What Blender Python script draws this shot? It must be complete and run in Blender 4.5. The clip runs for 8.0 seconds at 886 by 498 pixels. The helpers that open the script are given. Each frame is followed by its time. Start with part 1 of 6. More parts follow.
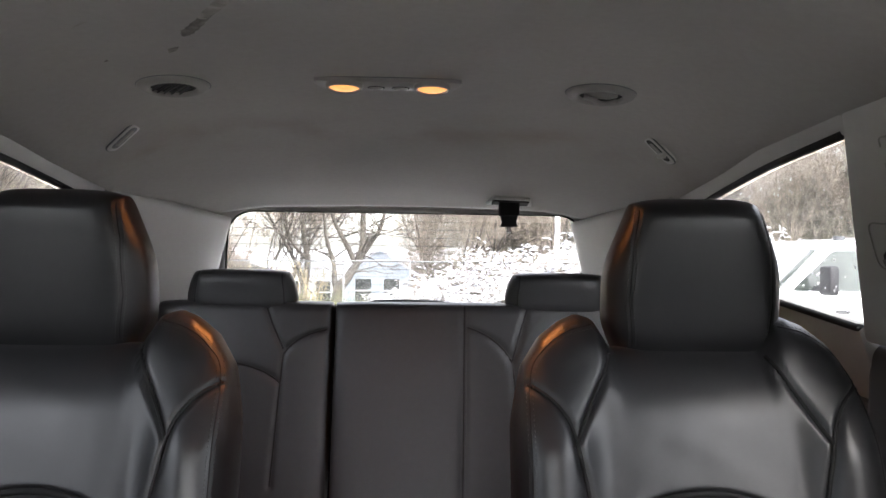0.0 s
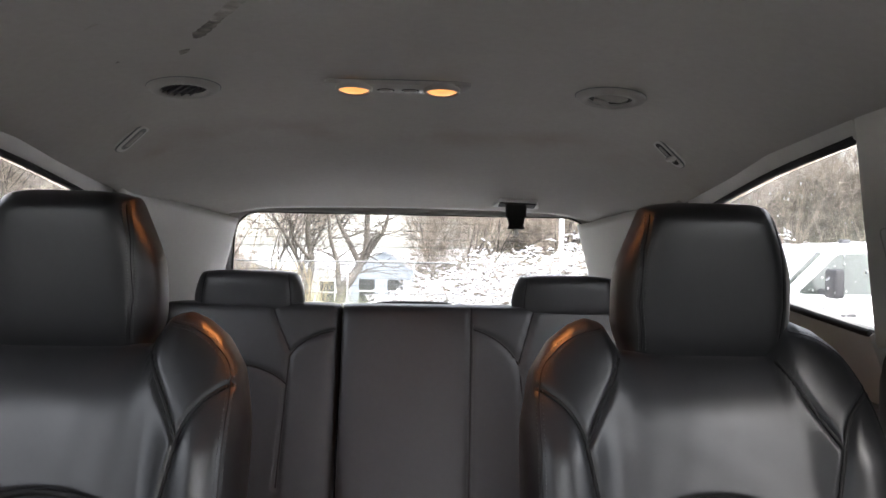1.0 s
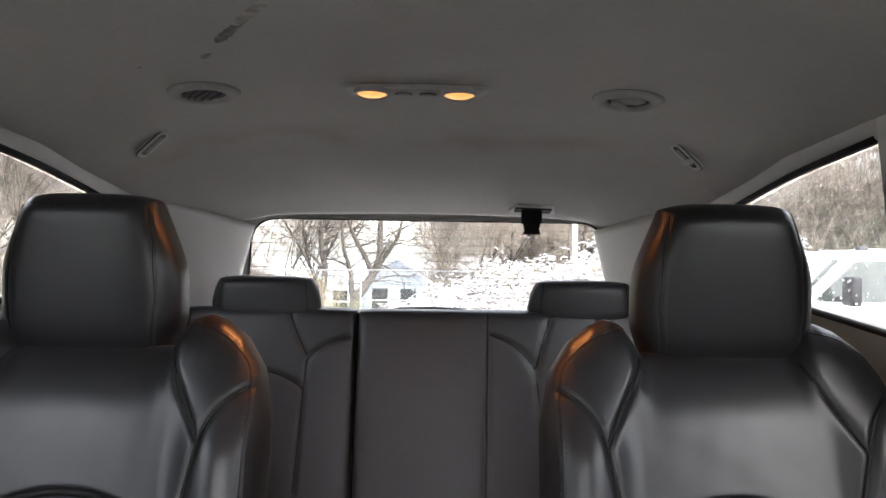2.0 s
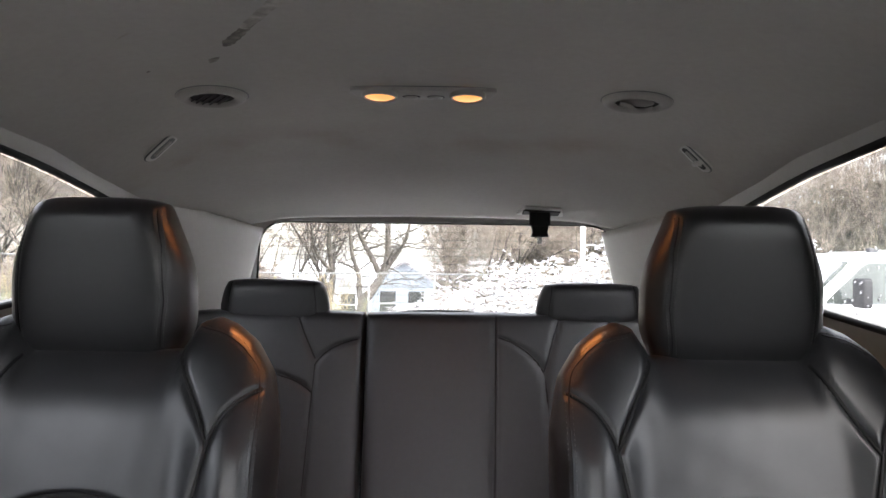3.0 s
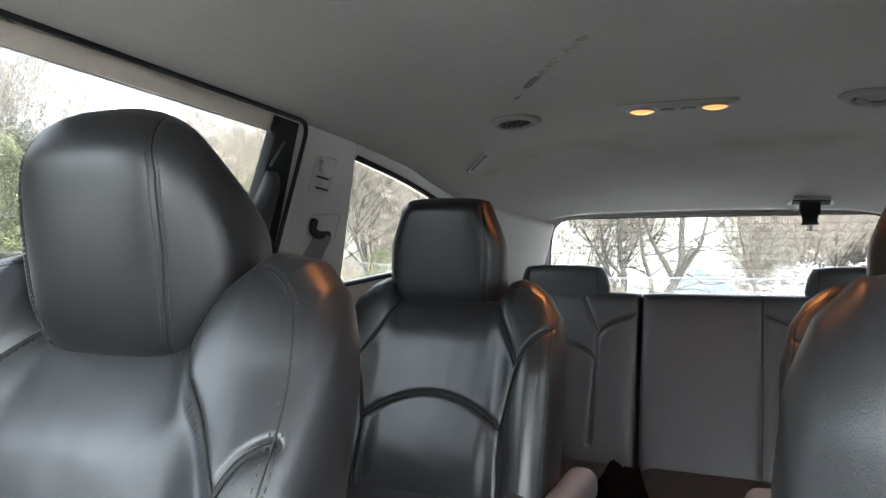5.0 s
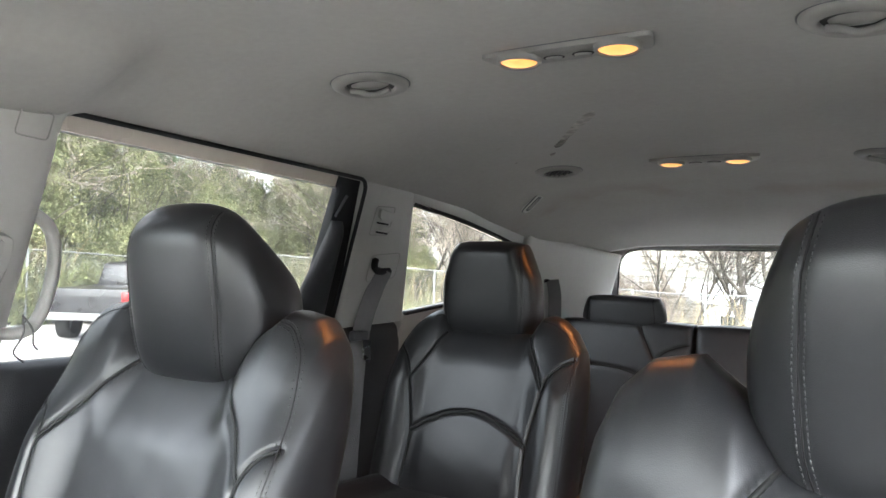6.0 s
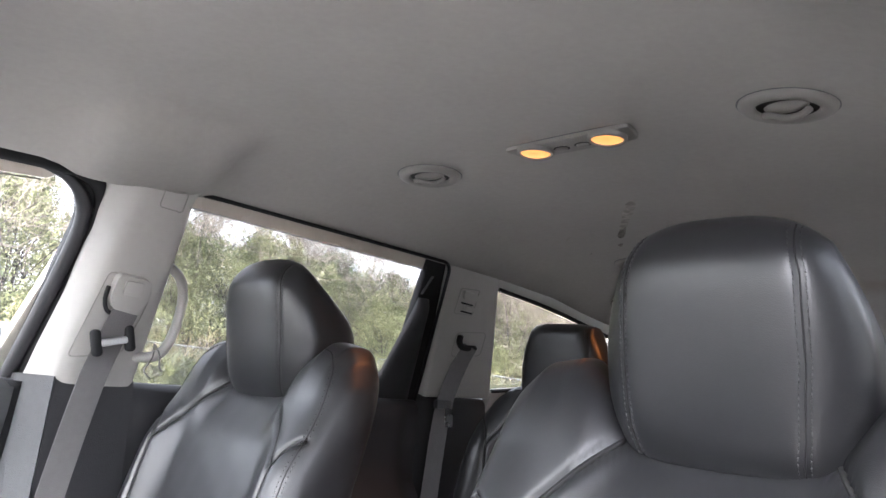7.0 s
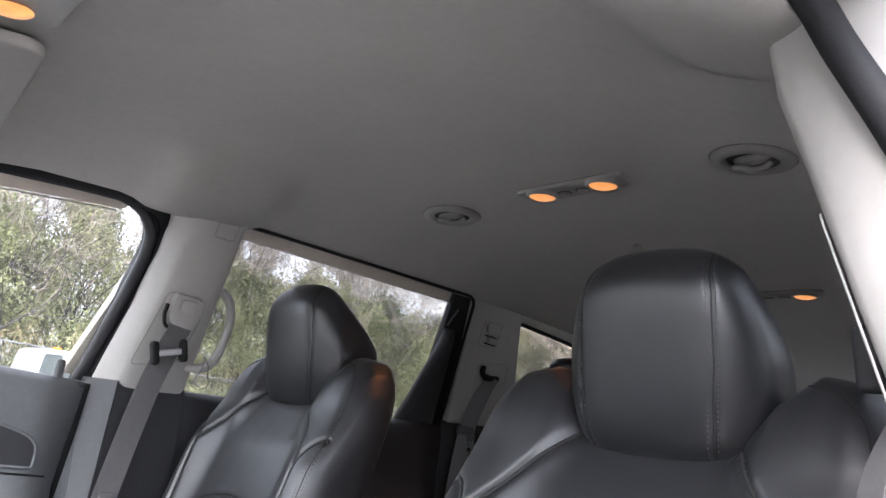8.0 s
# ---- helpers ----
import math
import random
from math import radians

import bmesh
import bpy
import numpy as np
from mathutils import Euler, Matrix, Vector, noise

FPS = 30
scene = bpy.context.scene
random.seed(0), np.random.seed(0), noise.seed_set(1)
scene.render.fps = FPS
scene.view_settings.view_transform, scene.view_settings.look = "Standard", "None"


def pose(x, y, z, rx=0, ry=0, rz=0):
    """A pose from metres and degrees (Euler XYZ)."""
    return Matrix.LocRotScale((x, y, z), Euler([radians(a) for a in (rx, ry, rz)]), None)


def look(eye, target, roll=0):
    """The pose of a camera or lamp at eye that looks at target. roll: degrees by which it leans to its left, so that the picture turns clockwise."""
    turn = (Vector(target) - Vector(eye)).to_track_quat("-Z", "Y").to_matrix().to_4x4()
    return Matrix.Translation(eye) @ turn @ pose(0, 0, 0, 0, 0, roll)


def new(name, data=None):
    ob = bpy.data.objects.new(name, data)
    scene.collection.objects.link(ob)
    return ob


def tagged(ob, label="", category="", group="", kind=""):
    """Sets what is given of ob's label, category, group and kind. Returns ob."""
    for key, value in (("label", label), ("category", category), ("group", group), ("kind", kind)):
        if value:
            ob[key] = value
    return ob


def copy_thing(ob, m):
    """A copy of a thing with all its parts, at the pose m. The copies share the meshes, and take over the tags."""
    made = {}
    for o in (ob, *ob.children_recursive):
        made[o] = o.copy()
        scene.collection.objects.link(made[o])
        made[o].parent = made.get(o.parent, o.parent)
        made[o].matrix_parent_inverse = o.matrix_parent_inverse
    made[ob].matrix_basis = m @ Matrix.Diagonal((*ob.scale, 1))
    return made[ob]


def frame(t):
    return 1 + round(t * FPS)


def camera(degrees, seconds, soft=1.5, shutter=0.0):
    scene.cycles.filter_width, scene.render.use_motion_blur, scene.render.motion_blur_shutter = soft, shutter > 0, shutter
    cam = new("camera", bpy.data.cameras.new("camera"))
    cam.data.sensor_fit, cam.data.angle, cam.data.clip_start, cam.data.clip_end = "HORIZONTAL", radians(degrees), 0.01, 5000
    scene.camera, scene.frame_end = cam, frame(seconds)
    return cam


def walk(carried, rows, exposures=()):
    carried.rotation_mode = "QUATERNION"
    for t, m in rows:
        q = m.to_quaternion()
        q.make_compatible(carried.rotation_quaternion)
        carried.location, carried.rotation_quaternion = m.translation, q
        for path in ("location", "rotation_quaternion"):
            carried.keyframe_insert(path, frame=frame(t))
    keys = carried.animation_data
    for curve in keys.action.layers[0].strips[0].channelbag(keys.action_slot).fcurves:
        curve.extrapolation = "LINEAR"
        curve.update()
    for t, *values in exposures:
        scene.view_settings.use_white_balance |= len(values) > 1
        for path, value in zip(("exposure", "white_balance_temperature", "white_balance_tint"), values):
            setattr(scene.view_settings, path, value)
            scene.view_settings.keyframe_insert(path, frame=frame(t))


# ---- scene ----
cam = camera(62.3, 8.0)
PATH = [
    (0, (0.059, 0.04, 1.355), (0.12, 2.039, 1.351), 0.8),
    (0.5, (0.046, 0.055, 1.351), (0.111, 2.053, 1.297), 1.2),
    (1, (0.05, 0.041, 1.358), (0.101, 2.041, 1.356), 1.1),
    (1.5, (0.042, 0.038, 1.348), (0.071, 2.038, 1.368), 0.9),
    (3, (0.04, 0.042, 1.347), (0.035, 2.042, 1.377), 0.8),
    (3.5, (0.028, 0.019, 1.342), (0.019, 2.017, 1.44), -1.2),
    (4, (0.031, -0.075, 1.303), (-0.112, 1.917, 1.405), -0.9),
    (4.5, (0.062, -0.203, 1.288), (-0.333, 1.757, 1.331), -0.5),
    (5, (0.14, -0.343, 1.29), (-0.63, 1.502, 1.331), 0.4),
    (5.2, (0.147, -0.38, 1.301), (-0.682, 1.44, 1.326), 0.9),
    (6.3, (0.481, -0.483, 1.359), (-0.691, 1.133, 1.48), 2.2),
    (6.5, (0.533, -0.475, 1.327), (-0.728, 1.066, 1.52), 3.1),
    (7, (0.686, -0.506, 1.249), (-0.711, 0.879, 1.608), 5.0),
    (7.5, (0.803, -0.54, 1.204), (-0.638, 0.787, 1.604), 6.8),
    (8, (0.844, -0.565, 1.199), (-0.637, 0.696, 1.663), 7.5),
]
walk(cam, [(t, look(eye, target, roll)) for t, eye, target, roll in PATH], [(0, 3.22, 6700, 15), (3.6, 3.25, 6700, 15), (5, 3.42, 6350, 7), (6.5, 3.48, 6600, 12), (7.2, 3.06, 6400, 17), (8, 2.48, 6350, 17)])

# ---------------------------------------------------------------- light
SKY_ELEVATION, SKY_ROTATION = radians(46), radians(166)
world = bpy.data.worlds.new("overcast_sky")
scene.world = world
world.use_nodes = True
wn, wl = world.node_tree.nodes, world.node_tree.links
sky = wn.new("ShaderNodeTexSky")
sky.sky_type, sky.sun_disc = "NISHITA", False
sky.sun_elevation, sky.sun_rotation = SKY_ELEVATION, SKY_ROTATION
sky.air_density, sky.dust_density, sky.ozone_density = 1.0, 1.5, 1.0
pale = wn.new("ShaderNodeHueSaturation")
pale.inputs["Saturation"].default_value = 0.33
wl.new(sky.outputs["Color"], pale.inputs["Color"])
# an overcast dome is about three times as bright overhead as at the horizon
wtc, wsep, wmap, wmul = wn.new("ShaderNodeTexCoord"), wn.new("ShaderNodeSeparateXYZ"), wn.new("ShaderNodeMapRange"), wn.new("ShaderNodeMix")
wmap.inputs["From Max"].default_value = 0.42
wmap.inputs["To Min"].default_value, wmap.inputs["To Max"].default_value = 1.25, 2.9
wmul.data_type, wmul.blend_type = "RGBA", "MULTIPLY"
wmul.inputs["Factor"].default_value = 1
wl.new(wtc.outputs["Generated"], wsep.inputs["Vector"]), wl.new(wsep.outputs["Z"], wmap.inputs["Value"])
wl.new(pale.outputs["Color"], wmul.inputs["A"]), wl.new(wmap.outputs["Result"], wmul.inputs["B"])
wl.new(wmul.outputs["Result"], wn["Background"].inputs["Color"])
wn["Background"].inputs["Strength"].default_value = 0.15

sun_data = bpy.data.lights.new("sun", "SUN")
sun_data.energy, sun_data.angle, sun_data.color = 0.6, radians(34), (1.0, 0.975, 0.94)
sun = new("sun", sun_data)
sun.matrix_world = look((0, 0, 30), (-2.1, 8.2, 30 - 8.8))

# ---------------------------------------------------------------- materials


def material(name, rgb, rough=0.5, metal=0.0, spec=0.5, vary=0.12, scale=8.0, bump=0.0, bump_scale=300.0, kind="noise",
             rgb2=None, mix_scale=3.0, coat=0.0, rand=0.0, crease=0.0):
    """A principled surface with slow colour drift, fine grain and a little relief."""
    m = bpy.data.materials.new(name)
    m.use_nodes = True
    n, l = m.node_tree.nodes, m.node_tree.links
    p = n["Principled BSDF"]
    p.inputs["Roughness"].default_value, p.inputs["Metallic"].default_value = rough, metal
    p.inputs["Specular IOR Level"].default_value, p.inputs["Coat Weight"].default_value = spec, coat
    tc = n.new("ShaderNodeTexCoord")
    big = n.new("ShaderNodeTexNoise")
    big.inputs["Scale"].default_value, big.inputs["Detail"].default_value = mix_scale, 6
    l.new(tc.outputs["Object"], big.inputs["Vector"])
    fine = n.new("ShaderNodeTexNoise")
    fine.inputs["Scale"].default_value, fine.inputs["Detail"].default_value = scale * 10, 4
    l.new(tc.outputs["Object"], fine.inputs["Vector"])
    ramp = n.new("ShaderNodeMix")
    ramp.data_type = "RGBA"
    dark = [c * (1 - vary) for c in rgb]
    lite = rgb2 or [min(1, c * (1 + vary)) for c in rgb]
    ramp.inputs["A"].default_value, ramp.inputs["B"].default_value = (*dark, 1), (*lite, 1)
    mid = n.new("ShaderNodeMapRange")
    mid.inputs["From Min"].default_value, mid.inputs["From Max"].default_value = 0.35, 0.65
    l.new(big.outputs["Fac"], mid.inputs["Value"])
    l.new(mid.outputs["Result"], ramp.inputs["Factor"])
    spot = n.new("ShaderNodeMix")
    spot.data_type, spot.blend_type = "RGBA", "MULTIPLY"
    spot.inputs["Factor"].default_value = min(1.0, vary * 2.5)
    l.new(ramp.outputs["Result"], spot.inputs["A"])
    grey = n.new("ShaderNodeMapRange")
    grey.inputs["To Min"].default_value, grey.inputs["To Max"].default_value = 0.6, 1.4
    l.new(fine.outputs["Fac"], grey.inputs["Value"])
    l.new(grey.outputs["Result"], spot.inputs["B"])
    out = spot.outputs["Result"]
    if rand:
        info = n.new("ShaderNodeObjectInfo") if rand > 0 else n.new("ShaderNodeNewGeometry")
        hue = n.new("ShaderNodeMapRange")
        hue.inputs["To Min"].default_value, hue.inputs["To Max"].default_value = 1 - abs(rand), 1 + abs(rand)
        l.new(info.outputs["Random" if rand > 0 else "Random Per Island"], hue.inputs["Value"])
        mul = n.new("ShaderNodeMix")
        mul.data_type, mul.blend_type = "RGBA", "MULTIPLY"
        mul.inputs["Factor"].default_value = 1
        l.new(out, mul.inputs["A"]), l.new(hue.outputs["Result"], mul.inputs["B"])
        out = mul.outputs["Result"]
    l.new(out, p.inputs["Base Color"])
    wear = n.new("ShaderNodeMapRange")
    wear.inputs["To Min"].default_value, wear.inputs["To Max"].default_value = max(0.02, rough - 0.12), min(1, rough + 0.12)
    l.new(big.outputs["Fac"], wear.inputs["Value"])
    l.new(wear.outputs["Result"], p.inputs["Roughness"])
    if bump:
        if kind == "cells":
            tex = n.new("ShaderNodeTexVoronoi")
            tex.inputs["Scale"].default_value = bump_scale
            height = tex.outputs["Distance"]
        elif kind == "weave":
            tex = n.new("ShaderNodeTexWave")
            tex.inputs["Scale"].default_value, tex.inputs["Distortion"].default_value = bump_scale, 0.6
            tex.bands_direction = "Z"
            height = tex.outputs["Fac"]
        else:
            tex = n.new("ShaderNodeTexNoise")
            tex.inputs["Scale"].default_value, tex.inputs["Detail"].default_value = bump_scale, 3
            height = tex.outputs["Fac"]
        l.new(tc.outputs["Object"], tex.inputs["Vector"])
        b = n.new("ShaderNodeBump")
        b.inputs["Strength"].default_value, b.inputs["Distance"].default_value = bump, 0.002
        l.new(height, b.inputs["Height"])
        l.new(b.outputs["Normal"], p.inputs["Normal"])
        if crease:
            cr, b2, wide = n.new("ShaderNodeTexNoise"), n.new("ShaderNodeBump"), n.new("ShaderNodeMapping")
            wide.inputs["Scale"].default_value = (1.0, 1.0, 1.6)
            cr.inputs["Scale"].default_value, cr.inputs["Detail"].default_value, cr.inputs["Distortion"].default_value = 11, 2, 1.5
            b2.inputs["Strength"].default_value, b2.inputs["Distance"].default_value = crease, 0.02
            l.new(tc.outputs["Object"], wide.inputs["Vector"]), l.new(wide.outputs["Vector"], cr.inputs["Vector"])
            l.new(cr.outputs["Fac"], b2.inputs["Height"]), l.new(b2.outputs["Normal"], b.inputs["Normal"])
    return m


def glow(name, rgb, strength):
    m = bpy.data.materials.new(name)
    m.use_nodes = True
    n, l = m.node_tree.nodes, m.node_tree.links
    p = n["Principled BSDF"]
    p.inputs["Base Color"].default_value, p.inputs["Emission Color"].default_value = (*rgb, 1), (*rgb, 1)
    tc, ns = n.new("ShaderNodeTexCoord"), n.new("ShaderNodeTexNoise")
    ns.inputs["Scale"].default_value = 60
    l.new(tc.outputs["Object"], ns.inputs["Vector"])
    mr = n.new("ShaderNodeMapRange")
    mr.inputs["From Min"].default_value, mr.inputs["From Max"].default_value = 0.3, 0.7
    mr.inputs["To Min"].default_value, mr.inputs["To Max"].default_value = strength * 0.6, strength * 1.4
    l.new(ns.outputs["Fac"], mr.inputs["Value"])
    l.new(mr.outputs["Result"], p.inputs["Emission Strength"])
    return m


def glass(name, tint=0.97, film=0.008):
    """A thin pane: tinted see-through body, Fresnel gloss and a faint uneven translucent film."""
    m = bpy.data.materials.new(name)
    m.use_nodes = True
    n, l = m.node_tree.nodes, m.node_tree.links
    n.remove(n["Principled BSDF"])
    clear, gloss, haze, fr = n.new("ShaderNodeBsdfTransparent"), n.new("ShaderNodeBsdfGlossy"), n.new("ShaderNodeBsdfTranslucent"), n.new("ShaderNodeLayerWeight")
    mix, mix2, tc, ns, mr = n.new("ShaderNodeMixShader"), n.new("ShaderNodeMixShader"), n.new("ShaderNodeTexCoord"), n.new("ShaderNodeTexNoise"), n.new("ShaderNodeMapRange")
    clear.inputs["Color"].default_value = (tint * 0.985, tint, tint * 0.99, 1)
    gloss.inputs["Roughness"].default_value = 0.02
    power, scale = n.new("ShaderNodeMath"), n.new("ShaderNodeMath")
    power.operation, scale.operation = "POWER", "MULTIPLY_ADD"
    power.inputs[1].default_value, scale.inputs[1].default_value, scale.inputs[2].default_value = 5.0, 0.8, 0.03
    l.new(fr.outputs["Facing"], power.inputs[0]), l.new(power.outputs["Value"], scale.inputs[0])
    haze.inputs["Color"].default_value = (0.85, 0.85, 0.85, 1)
    ns.inputs["Scale"].default_value, ns.inputs["Detail"].default_value = 9, 8
    mr.inputs["From Min"].default_value, mr.inputs["From Max"].default_value = 0.3, 0.7
    mr.inputs["To Min"].default_value, mr.inputs["To Max"].default_value = film * 0.6, film * 1.4
    l.new(tc.outputs["Object"], ns.inputs["Vector"]), l.new(ns.outputs["Fac"], mr.inputs["Value"])
    l.new(scale.outputs["Value"], mix.inputs["Fac"]), l.new(clear.outputs["BSDF"], mix.inputs[1]), l.new(gloss.outputs["BSDF"], mix.inputs[2])
    l.new(mr.outputs["Result"], mix2.inputs["Fac"]), l.new(mix.outputs["Shader"], mix2.inputs[1]), l.new(haze.outputs["BSDF"], mix2.inputs[2])
    l.new(mix2.outputs["Shader"], n["Material Output"].inputs["Surface"])
    return m


HEADLINER = material("headliner_fabric", (0.31, 0.298, 0.278), 0.9, spec=0.2, vary=0.07, bump=0.25, bump_scale=700, mix_scale=2.0)


def brown_band(m, y0, wide, rgb):
    """A brownish band across the fabric near y0, broken up by noise."""
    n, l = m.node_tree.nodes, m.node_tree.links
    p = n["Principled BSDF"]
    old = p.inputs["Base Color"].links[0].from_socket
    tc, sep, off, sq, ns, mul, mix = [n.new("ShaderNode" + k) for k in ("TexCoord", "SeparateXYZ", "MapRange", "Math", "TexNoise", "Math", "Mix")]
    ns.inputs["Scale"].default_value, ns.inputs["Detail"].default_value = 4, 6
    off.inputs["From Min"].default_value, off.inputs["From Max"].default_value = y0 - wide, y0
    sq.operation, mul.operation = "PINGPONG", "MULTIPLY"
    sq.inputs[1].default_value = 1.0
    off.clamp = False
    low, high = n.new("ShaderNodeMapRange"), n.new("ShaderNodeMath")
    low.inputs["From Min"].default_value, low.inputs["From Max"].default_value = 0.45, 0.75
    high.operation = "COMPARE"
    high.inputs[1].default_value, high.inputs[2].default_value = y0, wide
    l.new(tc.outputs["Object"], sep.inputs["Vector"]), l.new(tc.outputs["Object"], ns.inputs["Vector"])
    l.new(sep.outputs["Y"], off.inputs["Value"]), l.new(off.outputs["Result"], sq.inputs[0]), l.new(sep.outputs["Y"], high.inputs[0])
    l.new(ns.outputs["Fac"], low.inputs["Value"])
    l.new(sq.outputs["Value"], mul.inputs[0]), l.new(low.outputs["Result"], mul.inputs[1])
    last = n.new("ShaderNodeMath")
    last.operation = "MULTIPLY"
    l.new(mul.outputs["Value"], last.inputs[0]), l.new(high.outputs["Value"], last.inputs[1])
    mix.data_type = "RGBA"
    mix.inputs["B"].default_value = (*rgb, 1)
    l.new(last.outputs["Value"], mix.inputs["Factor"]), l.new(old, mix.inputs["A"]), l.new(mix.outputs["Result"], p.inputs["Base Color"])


brown_band(HEADLINER, 1.62, 0.13, (0.20, 0.165, 0.14))
FITTING = material("grey_beige_roof_plastic", (0.20, 0.192, 0.178), 0.55, spec=0.3, vary=0.05, bump=0.1, bump_scale=900)
TRIM = material("beige_trim_plastic", (0.345, 0.334, 0.312), 0.55, spec=0.4, vary=0.04, bump=0.15, bump_scale=900, mix_scale=2.5)
LEATHER = material("black_leather", (0.0125, 0.0128, 0.014), 0.37, spec=0.56, vary=0.15, bump=0.07, bump_scale=900, kind="cells", mix_scale=5, crease=0.012)
# black leather again, its lighter tone stands for the light on the third row
LIT_LEATHER = material("charcoal_vinyl", (0.026, 0.0263, 0.0285), 0.43, spec=0.5, vary=0.12, bump=0.10, bump_scale=700, kind="cells", mix_scale=4, crease=0.04)
SEAM = material("black_seam", (0.006, 0.006, 0.006), 0.8, vary=0.1)
THREAD = material("grey_thread", (0.042, 0.042, 0.043), 0.7, vary=0.2)
JOINT = material("shaded_joint", (0.26, 0.25, 0.235), 0.8, vary=0.1)
DARK = material("dark_grey_plastic", (0.055, 0.057, 0.06), 0.5, vary=0.12, bump=0.3, bump_scale=500, kind="cells")
RUBBER = material("black_rubber", (0.011, 0.011, 0.012), 0.7, spec=0.25, vary=0.15, bump=0.1, bump_scale=250)
WEBBING = material("grey_belt_webbing", (0.12, 0.115, 0.115), 0.75, vary=0.1, bump=0.4, bump_scale=520, kind="weave")
CHROME = material("brushed_metal", (0.6, 0.6, 0.6), 0.25, metal=1, vary=0.05)
STEELBAR = material("worn_steel", (0.42, 0.42, 0.42), 0.4, metal=0.3, vary=0.1)
CARPET = material("dark_carpet", (0.03, 0.03, 0.03), 0.95, vary=0.3, bump=0.8, bump_scale=400)
GLASS = glass("window_glass")
FRONT_GLASS = glass("lightly_tinted_window_glass", 0.80)
REAR_GLASS = glass("tinted_window_glass", 0.60, 0.006)
LENS = glow("lit_lamp_lens", (1.0, 0.40, 0.115), 0.14)
BODY = material("champagne_car_paint", (0.55, 0.49, 0.42), 0.3, vary=0.05, coat=0.5)
# dark grey plastic, raised in tone for the daylight on the front door
LITGREY = material("lit_grey_plastic", (0.115, 0.118, 0.12), 0.55, vary=0.1, bump=0.3, bump_scale=500, kind="cells")
SPECK = material("melting_snow", (0.45, 0.46, 0.47), 0.4, vary=0.2)
DARK2 = material("black_grained_plastic", (0.018, 0.018, 0.02), 0.55, vary=0.15, bump=0.2, bump_scale=500, kind="cells")
ARM = material("grey_armrest_vinyl", (0.075, 0.085, 0.10), 0.5, vary=0.1, bump=0.2, bump_scale=420, kind="cells")
VENT_DARK = material("vent_cavity", (0.01, 0.01, 0.01), 0.8, vary=0.1)

# ---------------------------------------------------------------- mesh helpers


def mesh(name, verts, faces, mat, parent=None, label="", smooth=True):
    me = bpy.data.meshes.new(name)
    me.from_pydata([tuple(map(float, v)) for v in verts], [], [tuple(map(int, f)) for f in faces])
    me.materials.append(mat)
    if smooth:
        me.polygons.foreach_set("use_smooth", [True] * len(me.polygons))
    me.update()
    ob = new(name, me)
    if parent:
        ob.parent = parent
    if label:
        ob["label"] = label
    return ob


def part(name, bm, mat, parent=None, label="", smooth=False, angle=None):
    bmesh.ops.recalc_face_normals(bm, faces=bm.faces)
    me = bpy.data.meshes.new(name)
    bm.to_mesh(me)
    bm.free()
    me.materials.append(mat)
    if smooth:
        me.polygons.foreach_set("use_smooth", [True] * len(me.polygons))
        if angle:
            me.set_sharp_from_angle(angle=radians(angle))
    ob = new(name, me)
    if parent:
        ob.parent = parent
    if label:
        ob["label"] = label
    return ob


def thing(name, label, category, group="", at=(0, 0, 0), kind=""):
    ob = new(name)
    ob.empty_display_size = 0.05
    ob.matrix_world = Matrix.Translation(at)
    return tagged(ob, label, category, group, kind)


def box_bm(lo, hi, bevel=0.0, seg=2, bm=None):
    bm = bm or bmesh.new()
    made = bmesh.ops.create_cube(bm, size=1)["verts"]
    for v in made:
        v.co = Vector([(lo[i] + hi[i]) / 2 + v.co[i] * (hi[i] - lo[i]) for i in range(3)])
    if bevel:
        edges = {e for v in made for e in v.link_edges}
        bmesh.ops.bevel(bm, geom=list(edges), offset=bevel, segments=seg, profile=0.5, affect="EDGES")
    return bm


def prism_bm(poly, depth, bevel=0.0, seg=2):
    """A slab: 3D outline (flat), pushed along depth, with rounded edges."""
    bm = bmesh.new()
    face = bm.faces.new([bm.verts.new(p) for p in poly])
    side = bmesh.ops.extrude_face_region(bm, geom=[face])
    bmesh.ops.translate(bm, vec=Vector(depth), verts=[g for g in side["geom"] if isinstance(g, bmesh.types.BMVert)])
    if bevel:
        bmesh.ops.bevel(bm, geom=bm.edges[:], offset=bevel, segments=seg, profile=0.5, affect="EDGES", clamp_overlap=True)
    return bm


def rounded(points, r, n=5):
    """Rounds the corners of a closed 2D outline; r: one radius, or one for each corner."""
    out, k = [], len(points)
    for i, p in enumerate(points):
        ri = r[i] if isinstance(r, (list, tuple)) else r
        p = Vector(p)
        a, b = Vector(points[i - 1]), Vector(points[(i + 1) % k])
        da, db = (a - p), (b - p)
        ra, rb = min(ri, da.length * 0.48), min(ri, db.length * 0.48)
        if ri <= 0:
            out.append(tuple(p))
            continue
        s, e = p + da.normalized() * ra, p + db.normalized() * rb
        for j in range(n + 1):
            t = j / n
            out.append(tuple((1 - t) ** 2 * s + 2 * t * (1 - t) * p + t * t * e))
    return out


